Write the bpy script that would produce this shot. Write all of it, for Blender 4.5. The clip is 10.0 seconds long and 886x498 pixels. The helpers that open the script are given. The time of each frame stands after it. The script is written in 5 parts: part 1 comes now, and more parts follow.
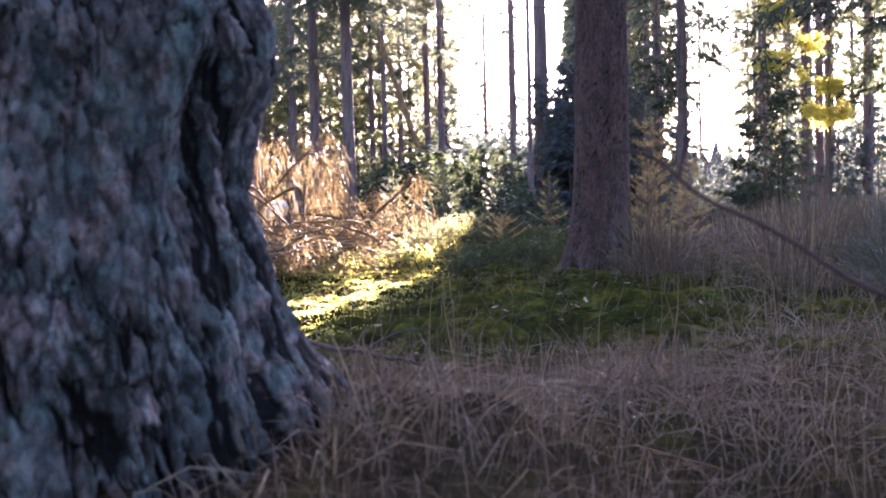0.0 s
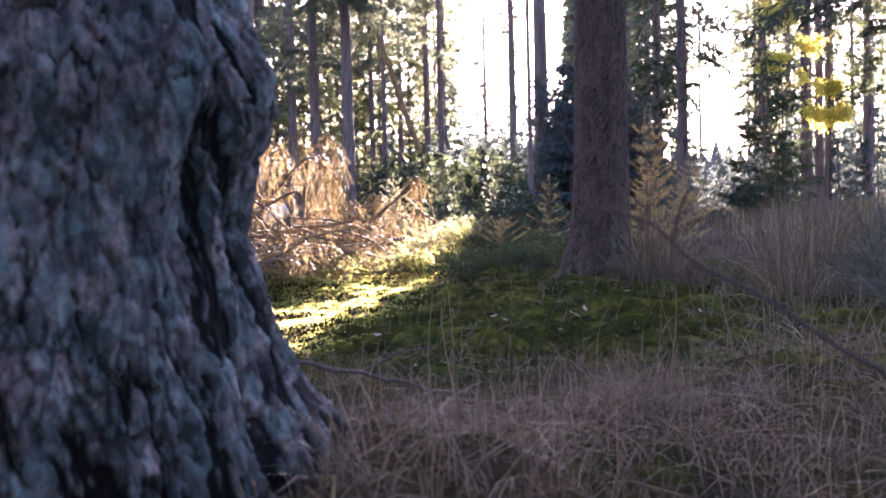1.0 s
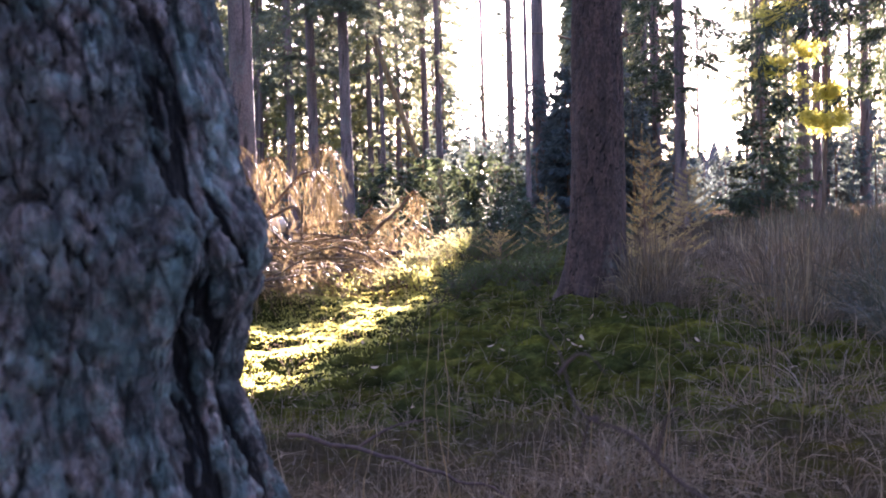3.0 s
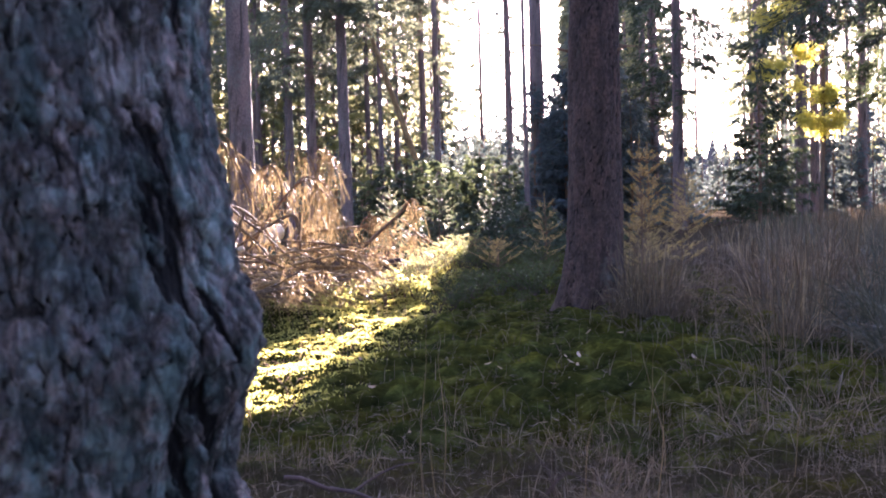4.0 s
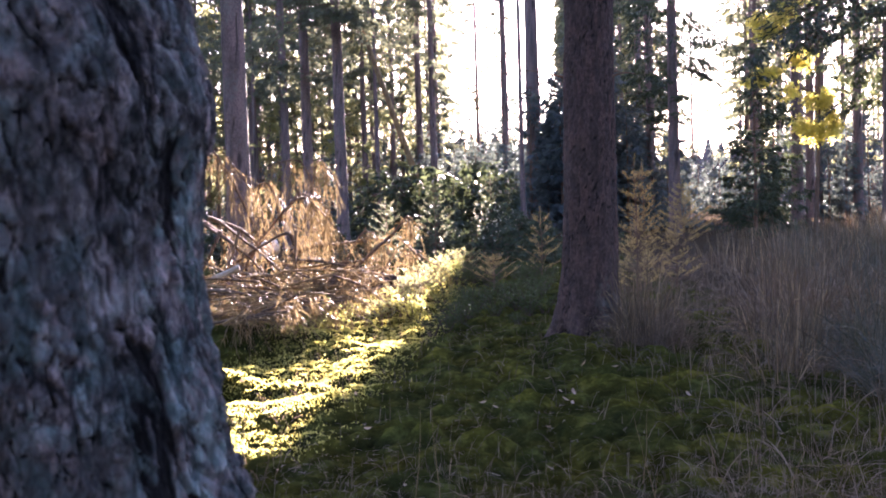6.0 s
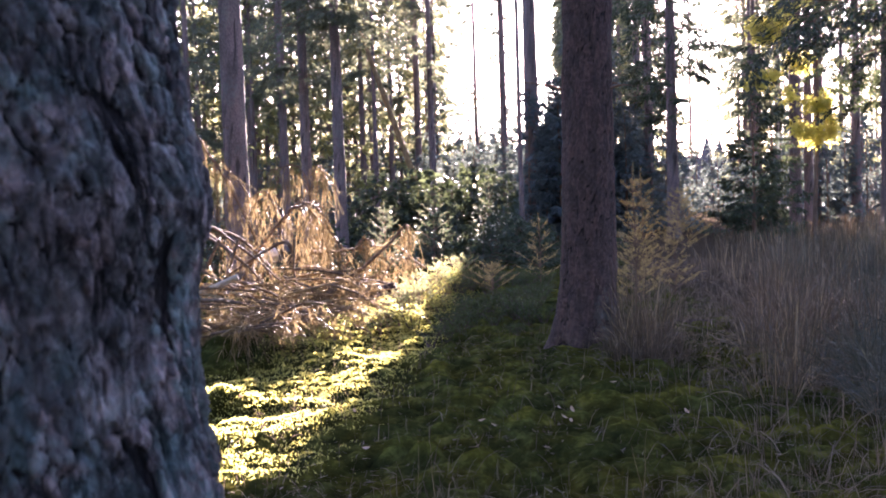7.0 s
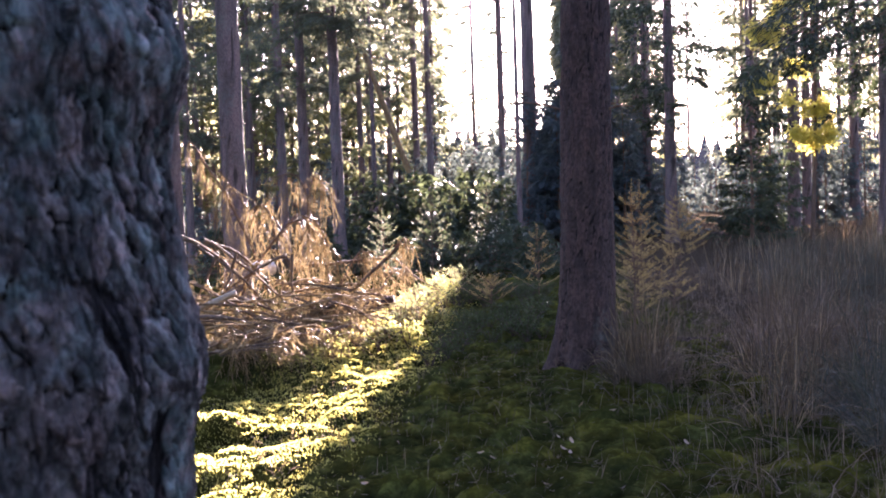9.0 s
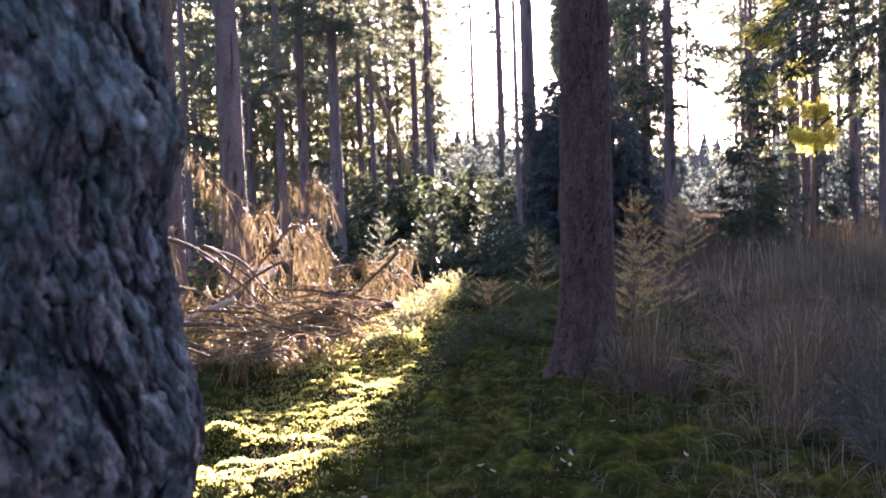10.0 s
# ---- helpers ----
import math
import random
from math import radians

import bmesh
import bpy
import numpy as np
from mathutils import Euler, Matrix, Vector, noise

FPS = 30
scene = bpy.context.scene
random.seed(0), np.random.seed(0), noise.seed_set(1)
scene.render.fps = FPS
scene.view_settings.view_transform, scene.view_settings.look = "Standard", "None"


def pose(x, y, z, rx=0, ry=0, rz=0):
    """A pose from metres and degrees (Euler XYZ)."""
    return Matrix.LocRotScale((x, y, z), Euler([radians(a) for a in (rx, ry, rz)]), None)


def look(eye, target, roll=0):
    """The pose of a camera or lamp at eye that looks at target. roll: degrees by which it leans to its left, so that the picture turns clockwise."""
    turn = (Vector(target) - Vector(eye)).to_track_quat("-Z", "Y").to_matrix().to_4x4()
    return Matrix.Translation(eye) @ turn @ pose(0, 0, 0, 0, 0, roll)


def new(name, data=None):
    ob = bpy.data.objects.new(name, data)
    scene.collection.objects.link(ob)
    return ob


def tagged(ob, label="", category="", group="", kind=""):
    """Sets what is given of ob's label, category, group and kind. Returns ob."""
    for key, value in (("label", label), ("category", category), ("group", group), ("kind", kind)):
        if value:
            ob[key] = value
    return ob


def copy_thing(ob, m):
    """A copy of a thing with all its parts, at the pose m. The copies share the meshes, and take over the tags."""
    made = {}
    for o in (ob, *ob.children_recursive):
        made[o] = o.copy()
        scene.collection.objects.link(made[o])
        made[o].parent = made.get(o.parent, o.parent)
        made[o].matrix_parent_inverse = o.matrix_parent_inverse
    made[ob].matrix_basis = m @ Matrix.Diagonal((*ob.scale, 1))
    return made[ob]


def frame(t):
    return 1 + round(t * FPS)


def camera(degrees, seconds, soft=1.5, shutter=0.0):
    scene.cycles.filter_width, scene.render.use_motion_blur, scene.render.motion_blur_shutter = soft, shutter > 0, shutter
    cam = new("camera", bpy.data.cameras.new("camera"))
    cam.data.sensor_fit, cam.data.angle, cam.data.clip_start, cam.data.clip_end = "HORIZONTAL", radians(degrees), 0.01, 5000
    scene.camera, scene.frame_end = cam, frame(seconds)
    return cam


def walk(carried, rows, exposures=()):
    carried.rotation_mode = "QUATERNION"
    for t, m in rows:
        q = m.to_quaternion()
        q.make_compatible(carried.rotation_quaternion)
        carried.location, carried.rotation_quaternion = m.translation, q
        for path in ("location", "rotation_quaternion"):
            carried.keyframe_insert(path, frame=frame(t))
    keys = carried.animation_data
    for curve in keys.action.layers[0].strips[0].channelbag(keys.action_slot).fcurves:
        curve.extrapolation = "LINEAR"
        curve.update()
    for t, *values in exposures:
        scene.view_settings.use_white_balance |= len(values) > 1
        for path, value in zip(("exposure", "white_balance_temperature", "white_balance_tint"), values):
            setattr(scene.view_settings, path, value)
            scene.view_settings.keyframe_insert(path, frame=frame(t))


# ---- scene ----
cam = camera(52.0, 10.0, soft=1.9)
cam.data.dof.use_dof, cam.data.dof.focus_distance, cam.data.dof.aperture_fstop = True, 9.0, 10.0
PATH = [
    (0, (0.007, 0.05, 0.568), (-0.045, 2.048, 0.489), -1.5),
    (0.5, (0.007, 0.048, 0.59), (-0.044, 2.046, 0.51), -1.4),
    (1, (0.011, 0.044, 0.618), (-0.041, 2.042, 0.538), -1.5),
    (1.5, (0.014, 0.045, 0.651), (-0.037, 2.042, 0.571), -1.6),
    (2, (0.015, 0.045, 0.692), (-0.035, 2.043, 0.612), -1.6),
    (2.5, (0.019, 0.044, 0.739), (-0.03, 2.042, 0.658), -1.7),
    (3, (0.025, 0.041, 0.789), (-0.024, 2.039, 0.707), -1.7),
    (4.5, (0.04, 0.031, 0.948), (-0.004, 2.028, 0.862), -1.8),
    (5, (0.044, 0.029, 1.004), (0.001, 2.027, 0.917), -1.8),
    (5.5, (0.046, 0.031, 1.06), (0.006, 2.028, 0.972), -1.8),
    (7, (0.054, 0.038, 1.218), (0.019, 2.036, 1.127), -1.9),
    (7.5, (0.054, 0.048, 1.265), (0.02, 2.045, 1.173), -1.9),
    (8, (0.054, 0.057, 1.314), (0.021, 2.054, 1.22), -1.9),
    (8.5, (0.056, 0.063, 1.36), (0.024, 2.06, 1.265), -2.0),
    (9, (0.058, 0.067, 1.402), (0.027, 2.065, 1.306), -2.0),
    (9.5, (0.061, 0.072, 1.442), (0.029, 2.069, 1.344), -2.1),
    (10, (0.064, 0.071, 1.48), (0.033, 2.069, 1.381), -2.1),
]
walk(cam, [(t, look(eye, target, roll)) for t, eye, target, roll in PATH], exposures=[(0.0, 4.82, 5880, 46), (4.0, 4.66, 5880, 46), (10.0, 4.45, 5880, 46)])

# ---- world, sun, exposure ----
SUN_ELEV, SUN_AZ = radians(12.5), radians(7.1)   # low sun ahead, a little to the right
world = bpy.data.worlds.new("sky")
scene.world = world
world.use_nodes = True
wn = world.node_tree.nodes
sky = wn.new("ShaderNodeTexSky")
sky.sky_type, sky.sun_disc = "NISHITA", False
sky.sun_elevation, sky.sun_rotation = SUN_ELEV, SUN_AZ
sky.air_density, sky.dust_density, sky.ozone_density = 1.0, 1.6, 2.0
wn["Background"].inputs["Strength"].default_value = 0.055
world.node_tree.links.new(sky.outputs["Color"], wn["Background"].inputs["Color"])
sun_data = bpy.data.lights.new("sun", "SUN")
sun_data.energy, sun_data.angle, sun_data.color = 5.0, radians(0.3), (1.0, 0.90, 0.70)
sun = new("sun", sun_data)
sun_way = Vector((math.sin(SUN_AZ) * math.cos(SUN_ELEV), math.cos(SUN_AZ) * math.cos(SUN_ELEV), math.sin(SUN_ELEV)))
sun.matrix_world = look(sun_way * 60, (0, 0, 0))


# ---- materials ----
def ramp(nodes, links, fac, stops):
    n = nodes.new("ShaderNodeValToRGB")
    while len(n.color_ramp.elements) < len(stops):
        n.color_ramp.elements.new(0.5)
    for e, (p, c) in zip(n.color_ramp.elements, stops):
        e.position, e.color = p, (*c, 1)
    links.new(fac, n.inputs["Fac"])
    return n.outputs["Color"]


def noise_fac(nodes, links, scale, detail=4.0, rough=0.6, stretch=(1, 1, 1), coord="Object"):
    tc = nodes.new("ShaderNodeTexCoord")
    mp = nodes.new("ShaderNodeMapping")
    mp.inputs["Scale"].default_value = stretch
    links.new(tc.outputs[coord], mp.inputs["Vector"])
    n = nodes.new("ShaderNodeTexNoise")
    n.inputs["Scale"].default_value, n.inputs["Detail"].default_value, n.inputs["Roughness"].default_value = scale, detail, rough
    links.new(mp.outputs["Vector"], n.inputs["Vector"])
    return n.outputs["Fac"]


def mixed(nodes, links, fac, a, b, kind="MIX"):
    n = nodes.new("ShaderNodeMix")
    n.data_type, n.blend_type = "RGBA", kind
    for sock, v in ((n.inputs[0], fac), (n.inputs[6], a), (n.inputs[7], b)):
        if isinstance(v, bpy.types.NodeSocket):
            links.new(v, sock)
        elif isinstance(v, tuple):
            sock.default_value = (*v, 1)
        else:
            sock.default_value = v
    return n.outputs[2]


def material(name):
    m = bpy.data.materials.new(name)
    m.use_nodes = True
    nodes, links = m.node_tree.nodes, m.node_tree.links
    return m, nodes, links, nodes["Principled BSDF"]


def bumped(nodes, links, bsdf, fac, strength, distance):
    b = nodes.new("ShaderNodeBump")
    b.inputs["Strength"].default_value, b.inputs["Distance"].default_value = strength, distance
    links.new(fac, b.inputs["Height"])
    links.new(b.outputs["Normal"], bsdf.inputs["Normal"])


def flake_cells(nodes, links, scale, stretch, wobble):
    """Uneven flakes: a tone for each and the distance from its rim."""
    tc = nodes.new("ShaderNodeTexCoord")
    mp = nodes.new("ShaderNodeMapping")
    mp.inputs["Scale"].default_value = stretch
    links.new(tc.outputs["Object"], mp.inputs["Vector"])
    warp = nodes.new("ShaderNodeTexNoise")
    warp.inputs["Scale"].default_value, warp.inputs["Detail"].default_value = scale * 0.7, 4.0
    links.new(mp.outputs["Vector"], warp.inputs["Vector"])
    push = nodes.new("ShaderNodeVectorMath")
    push.operation = "MULTIPLY_ADD"
    push.inputs[1].default_value = (wobble / scale,) * 3
    links.new(warp.outputs["Color"], push.inputs[0])
    links.new(mp.outputs["Vector"], push.inputs[2])
    tone, rim = nodes.new("ShaderNodeTexVoronoi"), nodes.new("ShaderNodeTexVoronoi")
    rim.feature = "DISTANCE_TO_EDGE"
    for v in (tone, rim):
        v.inputs["Scale"].default_value = scale
        links.new(push.outputs[0], v.inputs["Vector"])
    grey = nodes.new("ShaderNodeSeparateColor")
    links.new(tone.outputs["Color"], grey.inputs[0])
    return grey.outputs[0], rim.outputs["Distance"]


def bark_material(name, plate_a, plate_b, furrow, lichen, lichen_amount, grain=1.0, cut=0.30, flakes=0.0):
    m, nodes, links, bsdf = material(name)
    big = noise_fac(nodes, links, 3.0 * grain, 4, 0.6, (1, 1, 0.5))
    fine = noise_fac(nodes, links, 60 * grain, 6, 0.7, (1, 1, 0.6))
    col = ramp(nodes, links, fine, [(0.36, plate_a), (0.64, plate_b)])
    patch = ramp(nodes, links, big, [(0.62 - lichen_amount * 0.3, (0, 0, 0)), (0.72 - lichen_amount * 0.2, (1, 1, 1))])
    speck = ramp(nodes, links, noise_fac(nodes, links, 22 * grain, 5, 0.7), [(0.42, (0, 0, 0)), (0.6, (1, 1, 1))])
    both = mixed(nodes, links, 1.0, patch, speck, "MULTIPLY")
    col = mixed(nodes, links, both, col, lichen)
    own = nodes.new("ShaderNodeAttribute")
    own.attribute_name = "plate"
    col = mixed(nodes, links, 0.75, col, ramp(nodes, links, own.outputs["Fac"], [(0.15, (0.55, 0.58, 0.62)), (0.5, (0.95, 0.92, 0.95)), (0.85, (1.35, 1.2, 1.25))]), "MULTIPLY")
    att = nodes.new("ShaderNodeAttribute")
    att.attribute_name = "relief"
    # low relief turns near-black, which paints shade into the furrows
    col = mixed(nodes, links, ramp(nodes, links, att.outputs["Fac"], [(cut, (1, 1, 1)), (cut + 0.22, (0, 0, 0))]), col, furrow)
    height = fine
    if flakes:
        tone, rim = flake_cells(nodes, links, 36, (1, 1, 0.36), 1.0)
        tone2, rim2 = flake_cells(nodes, links, 95, (1, 1, 0.7), 0.9)
        # dark rims paint the same shade into the gaps between flakes
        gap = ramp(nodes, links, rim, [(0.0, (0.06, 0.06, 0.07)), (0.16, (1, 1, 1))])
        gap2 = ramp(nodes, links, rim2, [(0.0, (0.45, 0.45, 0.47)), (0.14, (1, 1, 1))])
        col = mixed(nodes, links, flakes, col, ramp(nodes, links, tone, [(0.1, (0.55, 0.56, 0.60)), (0.6, (0.95, 0.92, 0.95)), (1.0, (1.6, 1.4, 1.45))]), "MULTIPLY")
        col = mixed(nodes, links, flakes, col, ramp(nodes, links, tone2, [(0.1, (0.7, 0.7, 0.72)), (0.9, (1.3, 1.25, 1.25))]), "MULTIPLY")
        gap_mask = ramp(nodes, links, noise_fac(nodes, links, 9, 3, 0.6), [(0.38, (0.15, 0.15, 0.15)), (0.6, (1, 1, 1))])
        col = mixed(nodes, links, mixed(nodes, links, 1.0, gap_mask, (flakes,) * 3, "MULTIPLY"), col, mixed(nodes, links, 1.0, mixed(nodes, links, 1.0, col, gap, "MULTIPLY"), gap2, "MULTIPLY"))
        height = mixed(nodes, links, 0.5, fine, mixed(nodes, links, 0.6, tone, gap, "MULTIPLY"))
    links.new(col, bsdf.inputs["Base Color"])
    bsdf.inputs["Roughness"].default_value = 0.9
    bsdf.inputs["Specular IOR Level"].default_value = 0.25
    bumped(nodes, links, bsdf, height, 1.0, 0.018 / grain)
    return m


def leaf_material(name, colours, through_colour, share=0.5, gloss=0.35):
    """Thin leaves and needles: light comes partly through them."""
    m, nodes, links, bsdf = material(name)
    geo = nodes.new("ShaderNodeNewGeometry")
    stops = [(i / max(1, len(colours) - 1), c) for i, c in enumerate(colours)]
    col = ramp(nodes, links, geo.outputs["Random Per Island"], stops)
    big = noise_fac(nodes, links, 1.3, 3, 0.6)
    col = mixed(nodes, links, 0.5, col, ramp(nodes, links, big, [(0.35, (0.45, 0.45, 0.45)), (0.65, (1, 1, 1))]), "MULTIPLY")
    links.new(col, bsdf.inputs["Base Color"])
    bsdf.inputs["Roughness"].default_value = 0.55
    bsdf.inputs["Specular IOR Level"].default_value = gloss
    tr = nodes.new("ShaderNodeBsdfTranslucent")
    links.new(mixed(nodes, links, 0.55, col, through_colour), tr.inputs["Color"])
    mx = nodes.new("ShaderNodeMixShader")
    mx.inputs[0].default_value = share
    links.new(bsdf.outputs[0], mx.inputs[1])
    links.new(tr.outputs[0], mx.inputs[2])
    links.new(mx.outputs[0], nodes["Material Output"].inputs["Surface"])
    return m


def wood_material(name, a, b, scale=30, stretch=(1, 1, 0.1), rough=0.85):
    m, nodes, links, bsdf = material(name)
    f = noise_fac(nodes, links, scale, 5, 0.65, stretch)
    f2 = noise_fac(nodes, links, 2.5, 3, 0.6)
    col = ramp(nodes, links, f, [(0.3, a), (0.7, b)])
    col = mixed(nodes, links, 0.6, col, ramp(nodes, links, f2, [(0.35, (0.5, 0.5, 0.5)), (0.7, (1.0, 1.0, 1.0))]), "MULTIPLY")
    links.new(col, bsdf.inputs["Base Color"])
    bsdf.inputs["Roughness"].default_value = rough
    bsdf.inputs["Specular IOR Level"].default_value = 0.12
    bumped(nodes, links, bsdf, f, 0.5, 0.004)
    return m


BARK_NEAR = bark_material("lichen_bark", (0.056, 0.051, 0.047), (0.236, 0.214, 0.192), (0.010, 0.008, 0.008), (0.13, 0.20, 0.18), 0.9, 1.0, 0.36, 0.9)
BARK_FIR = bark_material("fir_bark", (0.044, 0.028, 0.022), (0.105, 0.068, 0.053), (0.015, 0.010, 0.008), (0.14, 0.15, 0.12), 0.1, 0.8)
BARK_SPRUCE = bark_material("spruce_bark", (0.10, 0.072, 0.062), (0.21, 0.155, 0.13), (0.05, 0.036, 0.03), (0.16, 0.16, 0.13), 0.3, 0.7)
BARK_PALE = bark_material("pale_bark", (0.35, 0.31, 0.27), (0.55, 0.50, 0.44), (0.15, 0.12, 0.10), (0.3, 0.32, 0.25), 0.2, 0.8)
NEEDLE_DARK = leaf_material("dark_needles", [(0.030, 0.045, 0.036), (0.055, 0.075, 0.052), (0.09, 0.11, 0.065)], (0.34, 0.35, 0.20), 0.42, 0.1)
# the lighter bluish tint stands in for haze over the thicket
NEEDLE_HAZE = leaf_material("haze_blue_needles", [(0.045, 0.065, 0.070), (0.075, 0.10, 0.105), (0.11, 0.14, 0.14)], (0.24, 0.28, 0.20), 0.3, 0.08)
# lit copy of the needles: lighter, more see-through, for sunlit and far crowns
NEEDLE_LIT = leaf_material("lit_needles", [(0.05, 0.075, 0.022), (0.10, 0.12, 0.03), (0.16, 0.15, 0.035)], (0.62, 0.60, 0.30), 0.5, 0.15)
# golden tone puts sunlight into the colour; these saplings mostly stand in shade
NEEDLE_YOUNG = leaf_material("sapling_needles", [(0.14, 0.10, 0.04), (0.30, 0.21, 0.08), (0.52, 0.37, 0.14)], (0.78, 0.54, 0.18), 0.5)
NEEDLE_BROWN = leaf_material("dead_needles", [(0.07, 0.042, 0.018), (0.14, 0.09, 0.04), (0.24, 0.165, 0.08)], (0.50, 0.38, 0.17), 0.24, 0.1)
DRY_BRUSH = leaf_material("dry_brush", [(0.10, 0.062, 0.028), (0.20, 0.13, 0.06), (0.34, 0.235, 0.11)], (0.52, 0.39, 0.18), 0.17, 0.1)
# darker, less see-through copy of the needles, for crowns in shade
NEEDLE_SHADE = leaf_material("shaded_spruce_needles", [(0.025, 0.038, 0.026), (0.045, 0.065, 0.040), (0.08, 0.10, 0.055)], (0.20, 0.24, 0.09), 0.2, 0.1)
LEAF_GOLD = leaf_material("golden_leaves", [(0.30, 0.26, 0.03), (0.42, 0.36, 0.05), (0.5, 0.42, 0.07)], (0.95, 0.88, 0.22), 0.6)
GRASS_DRY = leaf_material("dry_grass", [(0.028, 0.022, 0.014), (0.05, 0.037, 0.022), (0.09, 0.064, 0.036), (0.17, 0.118, 0.062), (0.42, 0.30, 0.16)], (0.30, 0.20, 0.10), 0.2)
GRASS_GREY = leaf_material("withered_grass", [(0.042, 0.029, 0.017), (0.085, 0.060, 0.037), (0.145, 0.104, 0.067), (0.30, 0.225, 0.15)], (0.28, 0.19, 0.12), 0.3)
GRASS_RUSH = leaf_material("rush_blades", [(0.022, 0.029, 0.025), (0.040, 0.050, 0.040), (0.065, 0.07, 0.052), (0.18, 0.15, 0.10)], (0.20, 0.18, 0.08), 0.25)
# lit copy of the moss: brighter and more see-through, for the sunlit lane
MOSS_LIT = leaf_material("lit_moss", [(0.022, 0.021, 0.006), (0.040, 0.037, 0.009), (0.08, 0.07, 0.016)], (0.95, 0.87, 0.22), 0.75, 0.1)
# darker copy of the shrub leaves, for shrubs in shade
SHRUB_SHADE = leaf_material("shaded_shrub_leaves", [(0.020, 0.032, 0.012), (0.036, 0.052, 0.018), (0.065, 0.08, 0.026)], (0.16, 0.20, 0.05), 0.25, 0.15)
# darker copy of the moss, toned for the shaded flat
MOSS_SHADE = leaf_material("shaded_moss", [(0.036, 0.036, 0.013), (0.068, 0.066, 0.022), (0.12, 0.11, 0.036)], (0.18, 0.17, 0.045), 0.3, 0.1)
SHRUB_LEAF = leaf_material("bilberry_leaves", [(0.035, 0.045, 0.016), (0.07, 0.08, 0.026), (0.12, 0.12, 0.035)], (0.85, 0.80, 0.22), 0.6, 0.15)
LEAF_PALE = leaf_material("pale_seedling_leaves", [(0.16, 0.15, 0.09), (0.26, 0.24, 0.15), (0.36, 0.33, 0.22)], (0.75, 0.70, 0.50), 0.4)
LITTER = leaf_material("fallen_leaf", [(0.42, 0.26, 0.15), (0.55, 0.38, 0.25)], (0.5, 0.3, 0.15), 0.2)
WOOD_DEAD = wood_material("dead_wood", (0.10, 0.06, 0.04), (0.24, 0.16, 0.105))
WOOD_CUT = wood_material("cut_wood", (0.55, 0.44, 0.30), (0.72, 0.60, 0.44), 40, (1, 1, 1))
WOOD_BARE = wood_material("barkless_wood", (0.60, 0.53, 0.43), (0.80, 0.74, 0.64))
WOOD_STRAW = wood_material("weathered_twig", (0.15, 0.095, 0.045), (0.36, 0.24, 0.115))
WOOD_GREY = wood_material("grey_branch", (0.075, 0.05, 0.033), (0.20, 0.14, 0.09))
WOOD_PALE = wood_material("pale_straw", (0.36, 0.29, 0.20), (0.55, 0.46, 0.33))
STEM_DARK = wood_material("bramble_stem", (0.06, 0.04, 0.035), (0.14, 0.09, 0.075))


def ground_material():
    m, nodes, links, bsdf = material("mossy_ground")
    big = noise_fac(nodes, links, 1.1, 5, 0.65)
    mid = noise_fac(nodes, links, 9, 5, 0.7)
    fine = noise_fac(nodes, links, 90, 5, 0.75)
    moss = ramp(nodes, links, mid, [(0.25, (0.017, 0.015, 0.008)), (0.5, (0.044, 0.041, 0.015)), (0.72, (0.125, 0.11, 0.036))])
    litter = ramp(nodes, links, fine, [(0.3, (0.030, 0.022, 0.014)), (0.55, (0.07, 0.052, 0.032)), (0.75, (0.14, 0.11, 0.07))])
    att = nodes.new("ShaderNodeAttribute")
    att.attribute_name = "moss"
    edge = nodes.new("ShaderNodeMath")
    edge.operation = "ADD"
    links.new(att.outputs["Fac"], edge.inputs[0])
    links.new(mixed(nodes, links, 0.65, big, mid), edge.inputs[1])
    f = ramp(nodes, links, edge.outputs[0], [(0.55, (0, 0, 0)), (0.85, (1, 1, 1))])
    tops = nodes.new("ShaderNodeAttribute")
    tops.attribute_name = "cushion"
    # moss tint by height, with shade painted in: hollows darker, tops lighter
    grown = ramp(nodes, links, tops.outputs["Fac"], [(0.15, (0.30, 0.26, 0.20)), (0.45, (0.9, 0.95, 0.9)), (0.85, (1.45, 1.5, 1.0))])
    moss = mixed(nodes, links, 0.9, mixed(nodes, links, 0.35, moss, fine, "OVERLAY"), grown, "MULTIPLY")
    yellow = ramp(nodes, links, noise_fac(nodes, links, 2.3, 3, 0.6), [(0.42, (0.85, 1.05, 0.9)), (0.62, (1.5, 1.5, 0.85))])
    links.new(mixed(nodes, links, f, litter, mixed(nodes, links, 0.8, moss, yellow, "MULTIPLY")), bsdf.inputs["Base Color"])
    bsdf.inputs["Roughness"].default_value = 0.95
    bsdf.inputs["Specular IOR Level"].default_value = 0.0
    bumped(nodes, links, bsdf, fine, 1.0, 0.03)
    return m


GROUND = ground_material()


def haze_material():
    """Far woods on a backdrop: the haze is painted as a faint glow."""
    m, nodes, links, bsdf = material("haze_glow")
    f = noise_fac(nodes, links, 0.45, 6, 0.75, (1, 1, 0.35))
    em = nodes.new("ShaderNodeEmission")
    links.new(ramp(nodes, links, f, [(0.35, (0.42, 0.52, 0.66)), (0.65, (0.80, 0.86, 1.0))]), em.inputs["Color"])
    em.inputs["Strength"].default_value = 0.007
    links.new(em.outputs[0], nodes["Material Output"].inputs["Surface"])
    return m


HAZE = haze_material()


# ---- shapes ----
rng = np.random.default_rng(7)


def hash01(ix, iy, seed):
    h = (ix.astype(np.int64) * 374761393 + iy.astype(np.int64) * 668265263 + seed * 1442695041) & 0xFFFFFFFF
    h = ((h ^ (h >> 13)) * 1274126177) & 0xFFFFFFFF
    return ((h ^ (h >> 16)) & 0xFFFF) / 65535.0


